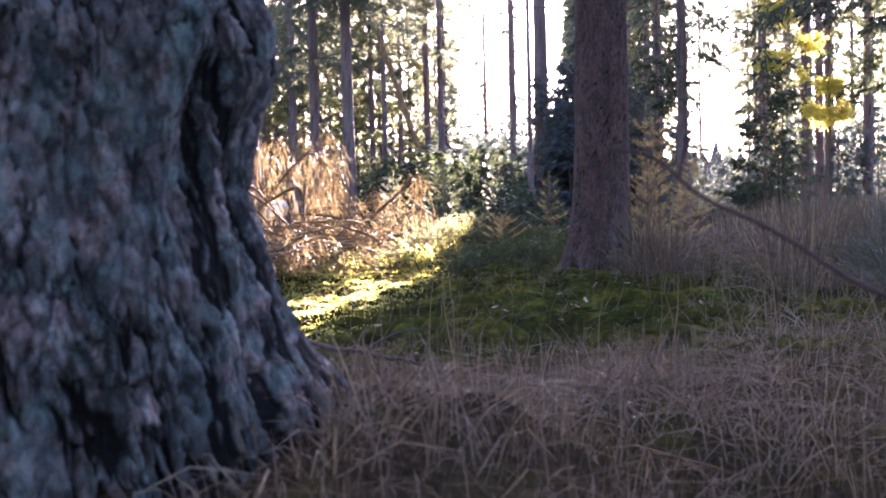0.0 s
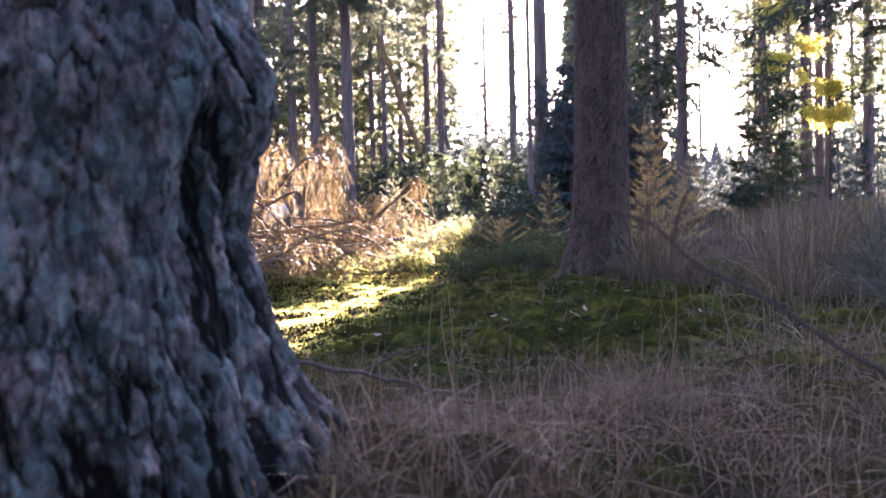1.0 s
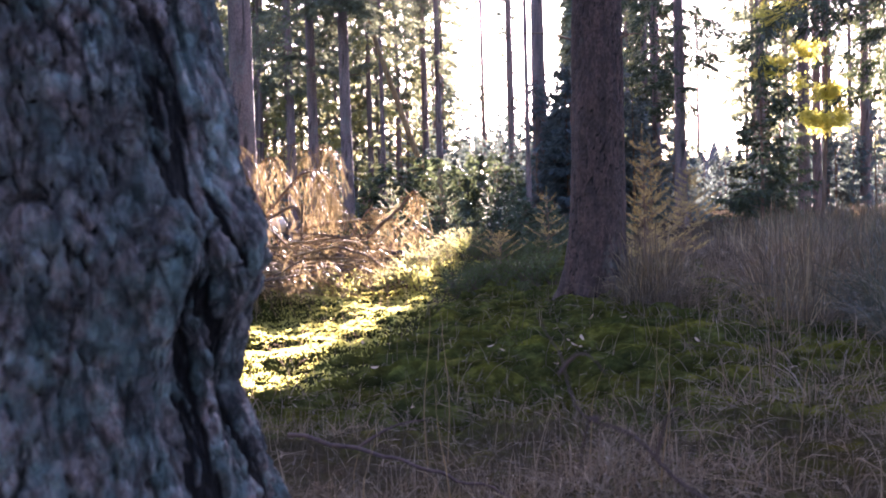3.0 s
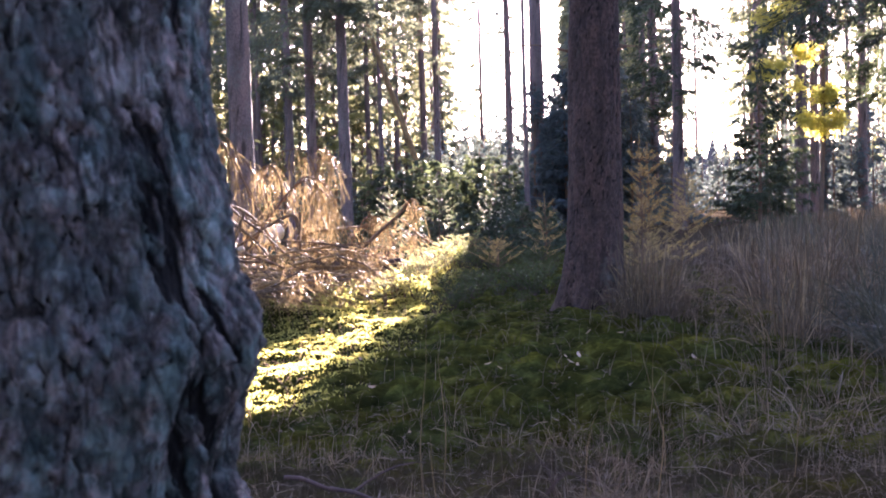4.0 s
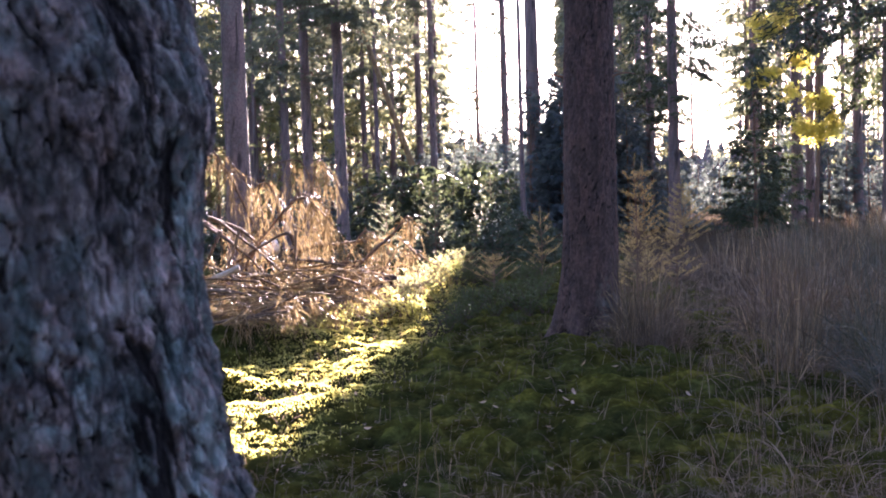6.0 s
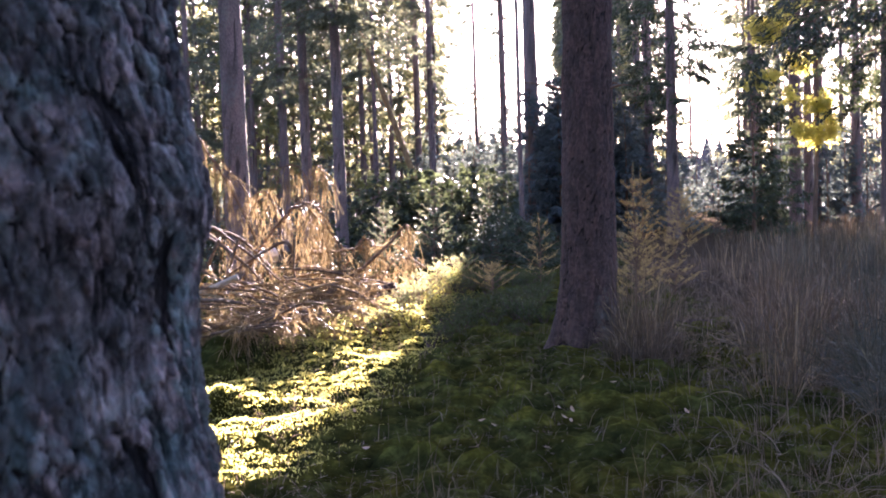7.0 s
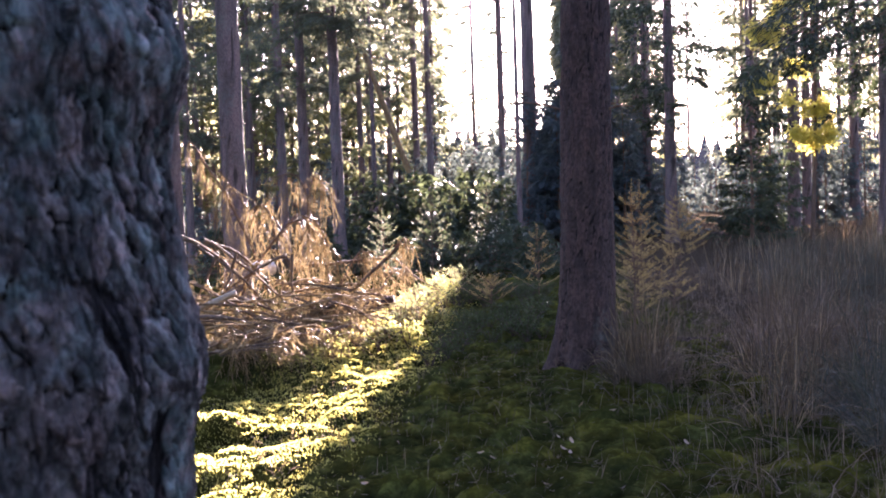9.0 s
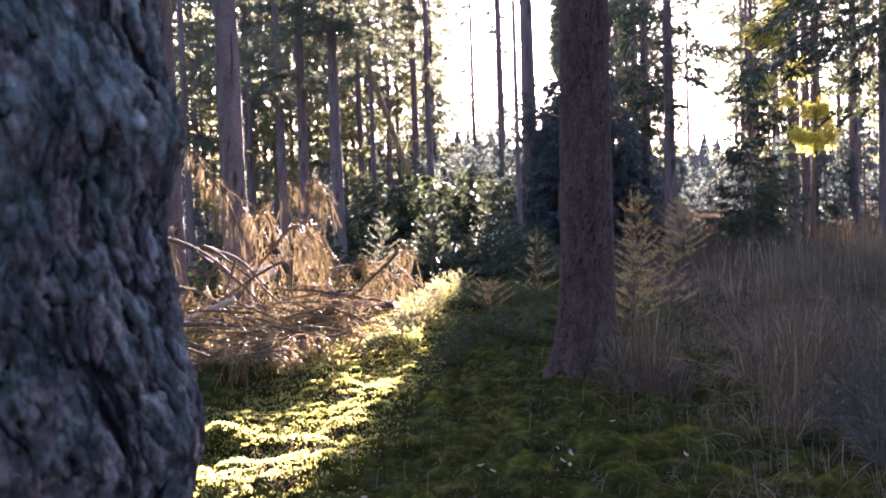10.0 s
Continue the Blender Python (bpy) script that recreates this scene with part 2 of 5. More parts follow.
def vnoise(x, y, seed=0):
    x, y = np.asarray(x, float), np.asarray(y, float)
    ix, iy = np.floor(x), np.floor(y)
    fx, fy = x - ix, y - iy
    fx, fy = fx * fx * (3 - 2 * fx), fy * fy * (3 - 2 * fy)
    a, b = hash01(ix, iy, seed), hash01(ix + 1, iy, seed)
    c, d = hash01(ix, iy + 1, seed), hash01(ix + 1, iy + 1, seed)
    return (a * (1 - fx) + b * fx) * (1 - fy) + (c * (1 - fx) + d * fx) * fy


def fbm(x, y, octaves=4, seed=0, gain=0.5):
    total, amp, norm = 0, 1.0, 0
    for o in range(octaves):
        total, norm = total + amp * vnoise(x * 2**o + 17.3 * o, y * 2**o - 9.1 * o, seed + o), norm + amp
        amp *= gain
    return total / norm


def cells(x, y, seed=0):
    """Distance to the border between jittered cells, 0 on the border, a value for each cell, and the way from its heart."""
    ix, iy = np.floor(x), np.floor(y)
    best = np.full(np.shape(x), 9.0)
    second, ident = best.copy(), np.zeros(np.shape(x))
    ox, oy = ident.copy(), ident.copy()
    for dx in (-1, 0, 1):
        for dy in (-1, 0, 1):
            cx, cy = ix + dx, iy + dy
            px, py = cx + hash01(cx, cy, seed), cy + hash01(cx, cy, seed + 5)
            d = np.hypot(px - x, py - y)
            nearer = d < best
            second = np.where(nearer, best, np.minimum(second, d))
            ident = np.where(nearer, hash01(cx, cy, seed + 9), ident)
            ox, oy = np.where(nearer, x - px, ox), np.where(nearer, y - py, oy)
            best = np.where(nearer, d, best)
    return second - best, ident, ox, oy


def step(a, b, x):
    t = np.clip((np.asarray(x, float) - a) / (b - a), 0, 1)
    return t * t * (3 - 2 * t)


def ground_z(x, y):
    """The lie of the land: a bank by the camera and its tree, a mossy flat beyond, a faint rise to the right."""
    x, y = np.asarray(x, float), np.asarray(y, float)
    r = np.hypot(x, y)
    z = 0.03 * np.clip(x, -12, 12)
    z = z + 0.24 * (1 - step(1.0, 4.0, y)) * step(-40, -2, y)
    z = z + 0.11 * np.exp(-((x + 0.06) ** 2 / 0.032 + (y - 1.05) ** 2 / 0.10))
    z = z + 0.04 * np.exp(-((x + 0.10) ** 2 / 0.05 + (y - 1.32) ** 2 / 0.06))
    z = z + 0.11 * np.exp(-((x - 0.8) ** 2 / 0.12 + (y - 6.35) ** 2 / 0.10))
    z = z + 0.10 * np.exp(-((x - 1.05) ** 2 + (y - 7.3) ** 2) / 0.7)
    z = z - 0.04 * np.exp(-((x + 1.25) ** 2 / 0.25 + (y - 6.2) ** 2 / 0.5))
    # crests with steep near faces, shaped to throw dark patches on the moss
    z = z + 0.24 * np.exp(-((x + 1.95) ** 2 / 0.30) - (y - 8.15) ** 2 / np.where(y < 8.15, 0.035, 0.25))
    z = z - 0.06 * np.exp(-((x + 1.6) ** 2 / 0.3 + (y - 7.3) ** 2 / 0.2))
    z = z + 0.15 * np.exp(-((x + 1.75) ** 2 / 0.22) - (y - 5.85) ** 2 / np.where(y < 5.85, 0.02, 0.2))
    z = z + 0.16 * np.exp(-((x + 0.1) ** 2 / 1.2 + (y - 12.0) ** 2 / 3.0))
    z = z + 0.04 * np.exp(-((x + 0.20) ** 2 / 0.012 + (y - 0.78) ** 2 / 0.03))
    near = 1 - step(18, 45, r)
    z = z + near * 0.10 * (fbm(x * 0.9, y * 0.9, 3, 3) - 0.5)
    z = z + near * 0.12 * (fbm(x * 3.0, y * 3.0, 3, 11) - 0.5)
    return z + 1.2 * step(40, 200, r) * (fbm(x * 0.02, y * 0.02, 3, 21) - 0.5)


def cushions(x, y):
    """Pillows of moss, a hand or two across, with hollows between."""
    wx, wy = x + 0.12 * (fbm(x * 4, y * 4, 2, 45) - 0.5), y + 0.12 * (fbm(x * 4 + 9, y * 4, 2, 46) - 0.5)
    edge, ident, _, _ = cells(wx / 0.26, wy / 0.26, 47)
    edge2, ident2, _, _ = cells(wx / 0.10, wy / 0.10, 48)
    # shaped higher past the shadow line, so the shaded side gets darker hollows
    high = (0.050 + 0.035 * step(0.0, 0.5, x + 1.47 - 0.125 * y)) * (0.3 + 0.7 * step(2.0, 3.6, y))
    return high * np.sqrt(np.clip(edge, 0, 0.6)) * (0.2 + 1.1 * ident) + 0.022 * np.sqrt(np.clip(edge2, 0, 0.6)) * (0.4 + ident2) - 0.04 + 0.035 * (fbm(x * 12, y * 12, 4, 41, 0.65) - 0.5)


def mesh_of(name, verts, quads, mat, tris=None, smooth=True):
    me = bpy.data.meshes.new(name)
    verts = np.asarray(verts, np.float32).reshape(-1, 3)
    quads = np.zeros((0, 4), np.int32) if quads is None else np.asarray(quads, np.int32).reshape(-1, 4)
    tris = np.zeros((0, 3), np.int32) if tris is None else np.asarray(tris, np.int32).reshape(-1, 3)
    me.vertices.add(len(verts))
    me.vertices.foreach_set("co", verts.ravel())
    me.loops.add(quads.size + tris.size)
    me.loops.foreach_set("vertex_index", np.concatenate([quads.ravel(), tris.ravel()]))
    starts = np.concatenate([np.arange(len(quads)) * 4, quads.size + np.arange(len(tris)) * 3])
    me.polygons.add(len(starts))
    me.polygons.foreach_set("loop_start", starts.astype(np.int32))
    me.polygons.foreach_set("use_smooth", np.full(len(starts), smooth))
    me.materials.append(mat)
    me.update(calc_edges=True)
    return me


def attribute(me, name, values):
    a = me.attributes.new(name, "FLOAT", "POINT")
    a.data.foreach_set("value", np.asarray(values, np.float32).ravel())


def thing(name, at=(0, 0, 0), label="", category="", group="", kind=""):
    ob = new(name)
    ob.location = at
    ob.empty_display_size = 0.1
    return tagged(ob, label, category, group, kind)


def part(name, me, parent, label=""):
    ob = new(name, me)
    ob.parent = parent
    if label:
        ob["label"] = label
    return ob


class Geo:
    """Collects pieces of one mesh."""

    def __init__(self):
        self.v, self.q, self.n, self.slots, self.slot = [], [], 0, [], 0

    def add(self, verts, quads):
        verts = np.asarray(verts, float).reshape(-1, 3)
        self.v.append(verts)
        quads = np.asarray(quads, int).reshape(-1, 4)
        self.q.append(quads + self.n)
        self.slots.append(np.full(len(quads), self.slot))
        self.n += len(verts)

    def tube(self, path, radii, sides=6):
        path, radii = np.asarray(path, float), np.asarray(radii, float)
        way = np.gradient(path, axis=0)
        way /= np.linalg.norm(way, axis=1, keepdims=True) + 1e-9
        ref = np.where(np.abs(way[:, 2:3]) > 0.9, [[1.0, 0, 0]], [[0, 0, 1.0]])
        u = np.cross(way, ref)
        u /= np.linalg.norm(u, axis=1, keepdims=True) + 1e-9
        w = np.cross(way, u)
        a = np.arange(sides) * 2 * np.pi / sides
        ring = path[:, None] + radii[:, None, None] * (np.cos(a)[None, :, None] * u[:, None] + np.sin(a)[None, :, None] * w[:, None])
        k = len(path)
        i, j = np.meshgrid(np.arange(k - 1), np.arange(sides), indexing="ij")
        jn = (j + 1) % sides
        self.add(ring, np.stack([i * sides + j, i * sides + jn, (i + 1) * sides + jn, (i + 1) * sides + j], -1))

    def ribbons(self, base, tip, width, bend=0.0, segs=2, across=None, blunt=0.0):
        """Many narrow blades from base to tip, bending down by bend on the way."""
        base, tip = np.asarray(base, float), np.asarray(tip, float)
        n = len(base)
        width = np.broadcast_to(np.asarray(width, float), (n,))
        bend = np.broadcast_to(np.asarray(bend, float), (n,))
        way = tip - base
        if across is None:
            across = rng.normal(size=(n, 3))
        across = np.cross(way, across)
        across /= np.linalg.norm(across, axis=1, keepdims=True) + 1e-9
        s = np.linspace(0, 1, segs + 1)
        mid = base[:, None] + way[:, None] * s[None, :, None]
        mid[:, :, 2] += bend[:, None] * (4 * s * (1 - s))[None]
        taper = np.maximum(np.sin(np.pi * (0.25 + 0.75 * s)) * 1.0, 0.06 + blunt)
        off = across[:, None] * (width[:, None] * taper[None] * 0.5)[:, :, None]
        verts = np.stack([mid - off, mid + off], 2)
        k = 2 * (segs + 1)
        f = np.array([[2 * i, 2 * i + 1, 2 * i + 3, 2 * i + 2] for i in range(segs)])
        self.add(verts, (np.arange(n) * k)[:, None, None] + f[None])

    def leaves(self, at, along, normal, length, width):
        """Pointed four-cornered leaves."""
        n = len(at)
        along = along / (np.linalg.norm(along, axis=1, keepdims=True) + 1e-9)
        side = np.cross(along, normal)
        side /= np.linalg.norm(side, axis=1, keepdims=True) + 1e-9
        length, width = np.broadcast_to(length, (n,))[:, None], np.broadcast_to(width, (n,))[:, None]
        v = np.stack([at, at + along * length * 0.45 + side * width * 0.5, at + along * length, at + along * length * 0.45 - side * width * 0.5], 1)
        self.add(v, np.arange(n * 4).reshape(-1, 4))

    def mesh(self, name, mat, second=None):
        me = mesh_of(name, np.concatenate(self.v), np.concatenate(self.q), mat)
        if second:
            me.materials.append(second)
            me.polygons.foreach_set("material_index", np.concatenate(self.slots).astype(np.int32))
        return me


# ---- ground ----
def spread(lo, hi, fine_lo, fine_hi, fine, grow=1.09):
    mid = list(np.arange(fine_lo, fine_hi, fine))
    out, d, p = [], fine, fine_hi
    while p < hi:
        out.append(p)
        d *= grow
        p += d
    back, d, p = [], fine, fine_lo - fine
    while p > lo:
        back.append(p)
        d *= grow
        p -= d
    return np.array([lo] + back[::-1] + mid + out + [hi])


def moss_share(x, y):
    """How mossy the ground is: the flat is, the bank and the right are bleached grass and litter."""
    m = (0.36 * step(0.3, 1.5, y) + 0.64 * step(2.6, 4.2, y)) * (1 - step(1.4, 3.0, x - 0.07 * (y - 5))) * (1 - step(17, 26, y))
    # the sunlit lane is painted mossier, so the pool of light turns greener
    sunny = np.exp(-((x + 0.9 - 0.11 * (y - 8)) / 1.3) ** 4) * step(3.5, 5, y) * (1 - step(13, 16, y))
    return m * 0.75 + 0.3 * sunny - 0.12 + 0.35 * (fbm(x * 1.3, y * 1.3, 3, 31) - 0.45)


gx, gy = spread(-450, 450, -2.6, 2.9, 0.033, 1.1), spread(-450, 450, 0.8, 10.4, 0.033, 1.1)
GX, GY = np.meshgrid(gx, gy, indexing="ij")
GZ = ground_z(GX, GY)
fine_zone = (1 - step(12, 20, np.hypot(GX, GY - 4)))
GZ = GZ + fine_zone * cushions(GX, GY)
i, j = np.meshgrid(np.arange(len(gx) - 1), np.arange(len(gy) - 1), indexing="ij")
ny = len(gy)
ground_me = mesh_of("ground", np.stack([GX, GY, GZ], -1), np.stack([i * ny + j, (i + 1) * ny + j, (i + 1) * ny + j + 1, i * ny + j + 1], -1), GROUND)
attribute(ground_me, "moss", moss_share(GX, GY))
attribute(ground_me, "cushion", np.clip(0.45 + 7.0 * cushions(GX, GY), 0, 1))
tagged(new("ground", ground_me), "forest floor of green moss, needle litter and bleached grass", "forest floor", kind="structure")


# ---- trees ----
def bark_relief(u, z, size, seed, tall=1.7, warp=0.5):
    """Plates of bark parted by furrows: 0 in the furrow, 1 on the plate, with a little flaking."""
    u = u + warp * size * (fbm(u / size * 0.5, z / size * 0.22, 3, seed) - 0.5) * 2.6
    z = z + warp * size * 2 * (fbm(u / size * 0.5 + 40, z / size * 0.4, 3, seed + 3) - 0.5) * 2
    edge, ident, ox, oy = cells(u / size, z / (size * tall), seed)
    edge2, ident2, ox2, oy2 = cells(u / size * 1.9 + 7, z / (size * tall) * 1.5, seed + 30)
    wide = vnoise(u / size * 0.4, z / size * 0.14, seed + 4)
    crack = np.clip(edge / (0.04 + 0.34 * wide**2), 0, 1) ** 0.7
    chip = np.clip(edge2 / 0.07, 0, 1)
    rough = fbm(u / size * 3.4, z / size * 1.7, 5, seed + 16, 0.72)
    plate = 0.42 + 0.30 * (ident - 0.5) + 0.22 * ox - 0.30 * oy + 0.14 * (ident2 - 0.5) + 0.10 * ox2 - 0.14 * oy2
    relief = crack * (0.35 + plate * (0.55 + 0.45 * chip)) + 0.45 * (rough - 0.45)
    return np.clip(relief + 0.08, 0, 1.2), ident * 0.55 + ident2 * 0.45


def trunk_mesh(name, height, r0, mat, seed, sides=40, rings=60, flare=0.35, flare_h=0.35, lean=(0, 0), size=0.035, depth=0.008, top_share=0.25,
               angles=None, zs=None, swell=None, roots=5, tall=1.8, scales=None):
    if angles is None:
        angles = np.linspace(0, 2 * np.pi, sides, endpoint=False)
    if zs is None:
        s = np.linspace(0, 1, rings)
        zs = -0.25 + (height + 0.25) * (0.35 * s + 0.65 * s**2.2)
    A, Z = np.meshgrid(angles, zs, indexing="ij")
    share = np.clip(Z / height, 0, 1)
    r = r0 * (1 - (1 - top_share) * share**0.9)
    lobes = 1 + 0.55 * np.cos(roots * A + seed + 0.8 * np.sin(A * 2 + seed)) * np.exp(-np.maximum(Z, -0.1) / (flare_h * 0.7))
    r = r + flare * r0 * np.exp(-np.maximum(Z, -0.2) / flare_h) * lobes
    r = r * (1 + 0.05 * (fbm(np.cos(A) * 1.3 + 7, np.sin(A) * 1.3 + Z * 0.9, 3, seed) - 0.5) * 2)
    whorl = (Z + 0.11 * seed) % 0.62
    r = r * (1 + 0.022 * np.exp(-((whorl - 0.3) / 0.035) ** 2) * step(1.0, 1.6, Z))
    if swell is not None:
        r = r + swell(A, Z)
    # the pattern runs round the trunk and closes on itself
    wrap = np.abs(((A + np.pi) % (2 * np.pi)) - np.pi)
    relief, plate = scales(A, Z) if scales else bark_relief(wrap * r0, Z, size, seed, tall)
    r = r + depth * (relief - 0.8) + (0.35 if scales else 0.9) * depth * (fbm(wrap * r0 / size * 0.45, Z / size * 0.2, 3, seed + 50) - 0.5)
    x = r * np.cos(A) + lean[0] * share * height
    y = r * np.sin(A) + lean[1] * share * height
    na, nz = A.shape
    i, j = np.meshgrid(np.arange(na), np.arange(nz - 1), indexing="ij")
    i2 = (i + 1) % na
    me = mesh_of(name, np.stack([x, y, Z], -1), np.stack([i * nz + j, i2 * nz + j, i2 * nz + j + 1, i * nz + j + 1], -1), mat)
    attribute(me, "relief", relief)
    attribute(me, "plate", plate)
    return me


def needle_branch(geo, root, az, length, droop, tufts, tuft_len, tuft_w, rise=0.15):
    """A conifer's branch: a drooping limb with side twigs, clothed in flat sprays of needles."""
    s = np.linspace(0, 1, 6)
    out = np.array([math.cos(az), math.sin(az), 0])
    path = root + out * (length * s)[:, None]
    path[:, 2] += length * (rise * s - droop * s**2)
    geo.slot = 1
    geo.tube(path[[0, 2, 4, 5]], 0.010 * length**0.7 * (1.05 - s[[0, 2, 4, 5]]), 3)
    geo.slot = 0
    t = rng.uniform(0.18, 1, tufts) ** 0.8
    at = np.stack([np.interp(t, s, path[:, k]) for k in range(3)], 1)
    side = np.array([-out[1], out[0], 0])
    sgn = rng.choice([-1, 1], tufts)
    reach = rng.uniform(0, 1, tufts) * 0.42 * length * (1.15 - t)
    way = out * 0.55 + side * sgn[:, None] * 0.8 + np.stack([np.zeros(tufts), np.zeros(tufts), rng.uniform(-0.75, 0.05, tufts)], 1)
    way /= np.linalg.norm(way, axis=1, keepdims=True)
    at = at + way * reach[:, None]
    way = way + rng.normal(scale=0.35, size=(tufts, 3)) + [0, 0, -0.25]
    nrm = rng.normal(scale=0.6, size=(tufts, 3)) + [0, 0, 1]
    geo.leaves(at, way, nrm, tuft_len * rng.uniform(0.6, 1.4, tufts), tuft_w * rng.uniform(0.6, 1.4, tufts))


def crown_meshes(name, height, base, reach, branches, tufts, mat, seed, tuft=0.32, tuft_w=0.10, lean=(0, 0), fine_to=None):
    """Needles and limbs of a tall conifer's crown. Up to fine_to the sprays are small and many, higher up coarse and few."""
    geo = Geo()
    for k in range(branches):
        f = (k + rng.uniform(0, 1)) / branches
        z = base + (height - base) * f**0.9
        if fine_to:
            low = k < 0.62 * branches
            z = base + (fine_to - base) * rng.uniform() if low else fine_to + (height - fine_to) * rng.uniform() ** 1.2
            f = np.clip((z - base) / (height - base), 0, 1)
        az = rng.uniform(0, 2 * np.pi)
        length = reach * (1 - f * 0.85) * rng.uniform(0.55, 1.1) * min(1, 0.45 + f * 4)
        root = np.array([lean[0] * z, lean[1] * z, z])
        if fine_to and low:
            needle_branch(geo, root, az, max(0.3, length), rng.uniform(0.15, 0.55), tufts, tuft * 0.62, tuft_w * 0.50, rng.uniform(-0.1, 0.15))
        else:
            needle_branch(geo, root, az, max(0.3, length), rng.uniform(0.1, 0.45), tufts // 4 if fine_to else tufts, tuft * (1.7 if fine_to else 1), tuft_w * (1.7 if fine_to else 1), rng.uniform(-0.05, 0.2))
    return geo.mesh(name, mat, WOOD_DEAD)


def tree(name, x, y, dia, height, base, reach, label, category="tree", branches=70, tufts=70, mat=None, bark=None, lean=(0, 0), snags=10, group="", tuft=0.26, fine=False, fine_to=None, flare=0.3, sides=20, rings=46):
    seed = int(rng.integers(1, 9999))
    ob = thing(name, (x, y, float(ground_z(x, y))), label, category, group)
    part("trunk", trunk_mesh("trunk", height, dia / 2, bark or BARK_SPRUCE, seed, 90 if fine else sides, 420 if fine else rings, flare, 0.4, lean,
                             0.045 if fine else 0.04, 0.015 if fine else 0.006, tall=3.4 if fine else 1.8), ob)
    if branches:
        crown = crown_meshes("crown", height, base, reach, branches, tufts, mat or NEEDLE_DARK, seed, tuft, tuft * 0.34, lean, fine_to)
        part("crown", crown, ob, "dark green needled crown")
    for k in range(snags):
        z = rng.uniform(1.6, max(2.0, base + 0.5))
        az, ln = rng.uniform(0, 2 * np.pi), rng.uniform(0.15, 0.9)
        s = np.linspace(0, 1, 4)
        p = np.stack([lean[0] * z + math.cos(az) * (dia * 0.4 + ln * s), lean[1] * z + math.sin(az) * (dia * 0.4 + ln * s), z + ln * (0.1 * s - 0.25 * s**2)], 1)
        g = Geo()
        g.tube(p, 0.009 * (1.1 - s), 4)
        part("dead_branch", g.mesh("dead_branch", WOOD_DEAD), ob)
    return ob


# the big tree beside the camera
NEAR_AT = (-0.505, 1.07)


def near_swell(A, Z):
    """Bulges of the flank that faces the path."""
    z = Z + float(ground_z(*NEAR_AT))
    f = np.exp(-((((A + 0.15 + np.pi) % (2 * np.pi)) - np.pi) / 0.8) ** 2)
    b = 0.045 * np.exp(-((z - 0.76) / 0.07) ** 2) + 0.022 * np.exp(-((z - 0.90) / 0.07) ** 2) + 0.030 * np.exp(-((z - 1.24) / 0.08) ** 2)
    b = b + 0.028 * np.exp(-((z - 1.58) / 0.055) ** 2) - 0.012 * np.exp(-((z - 0.60) / 0.05) ** 2) - 0.01 * np.exp(-((z - 1.46) / 0.04) ** 2)
    lower = np.minimum(0.080 * np.exp(-(z - 0.375) / 0.085), 0.10) * np.exp(-((((A - 0.35 + np.pi) % (2 * np.pi)) - np.pi) / 0.5) ** 2)
    ridge = 0.010 * np.sin(A * 17 + 2.5 * np.sin(z * 5)) * (1 - step(0.7, 1.1, z))
    return b * f + lower + ridge


def near_scales(A, Z):
    """Thin flat scales on the open side, deep upright furrows towards the path and down on the roots."""
    a = ((A + np.pi) % (2 * np.pi)) - np.pi
    u = a * 0.27
    u = u + 0.012 * (fbm(u / 0.03, Z / 0.09, 3, 201) - 0.5) * 2
    z = Z + 0.014 * (fbm(u / 0.025 + 30, Z / 0.03, 3, 203) - 0.5) * 2
    u, z = u + 0.22 * z, z
    edge, ident, ox, oy = cells(u / 0.019, z / 0.044, 205)
    edge2, ident2, ox2, oy2 = cells(u / 0.009 + 9, z / 0.013, 207)
    wide = vnoise(u / 0.05, z / 0.09, 209)
    crack = np.clip(edge / (0.05 + 0.28 * wide**2), 0, 1)
    crack = np.maximum(crack, 0.9 * step(0.40, 0.62, vnoise(u / 0.03 + 3, z / 0.05, 221)))
    chip = np.clip(edge2 / 0.16, 0, 1)
    rough = fbm(u / 0.007, z / 0.014, 5, 211, 0.75)
    n = fbm(u / 0.050 + 5, z / 0.26, 5, 213, 0.6)
    groove = 1 - step(0.01, 0.17, np.abs(2 * n - 1))
    n2 = fbm(u / 0.026 + 15, z / 0.10, 4, 217, 0.6)
    groove2 = 1 - step(0.01, 0.16, np.abs(2 * n2 - 1))
    open_side = np.maximum(step(radians(-44), radians(-20), a + 0.35 * (fbm(Z * 3, a * 2, 2, 215) - 0.5)), 1 - step(0.10, 0.45, Z))
    deep = 0.15 + 0.85 * open_side
    relief = 0.22 + crack * (0.44 + 0.16 * ident + 0.14 * ox - 0.20 * oy) + 0.07 * chip + 0.05 * ident2 + 0.62 * (rough - 0.45)
    relief = relief * (1 - 0.85 * groove * deep) * (1 - 0.5 * groove2 * (0.3 + 0.7 * open_side)) + 0.14 * open_side * fbm(u / 0.02, z / 0.05, 3, 219)
    return np.clip(relief, 0, 1.15), ident * 0.5 + ident2 * 0.5


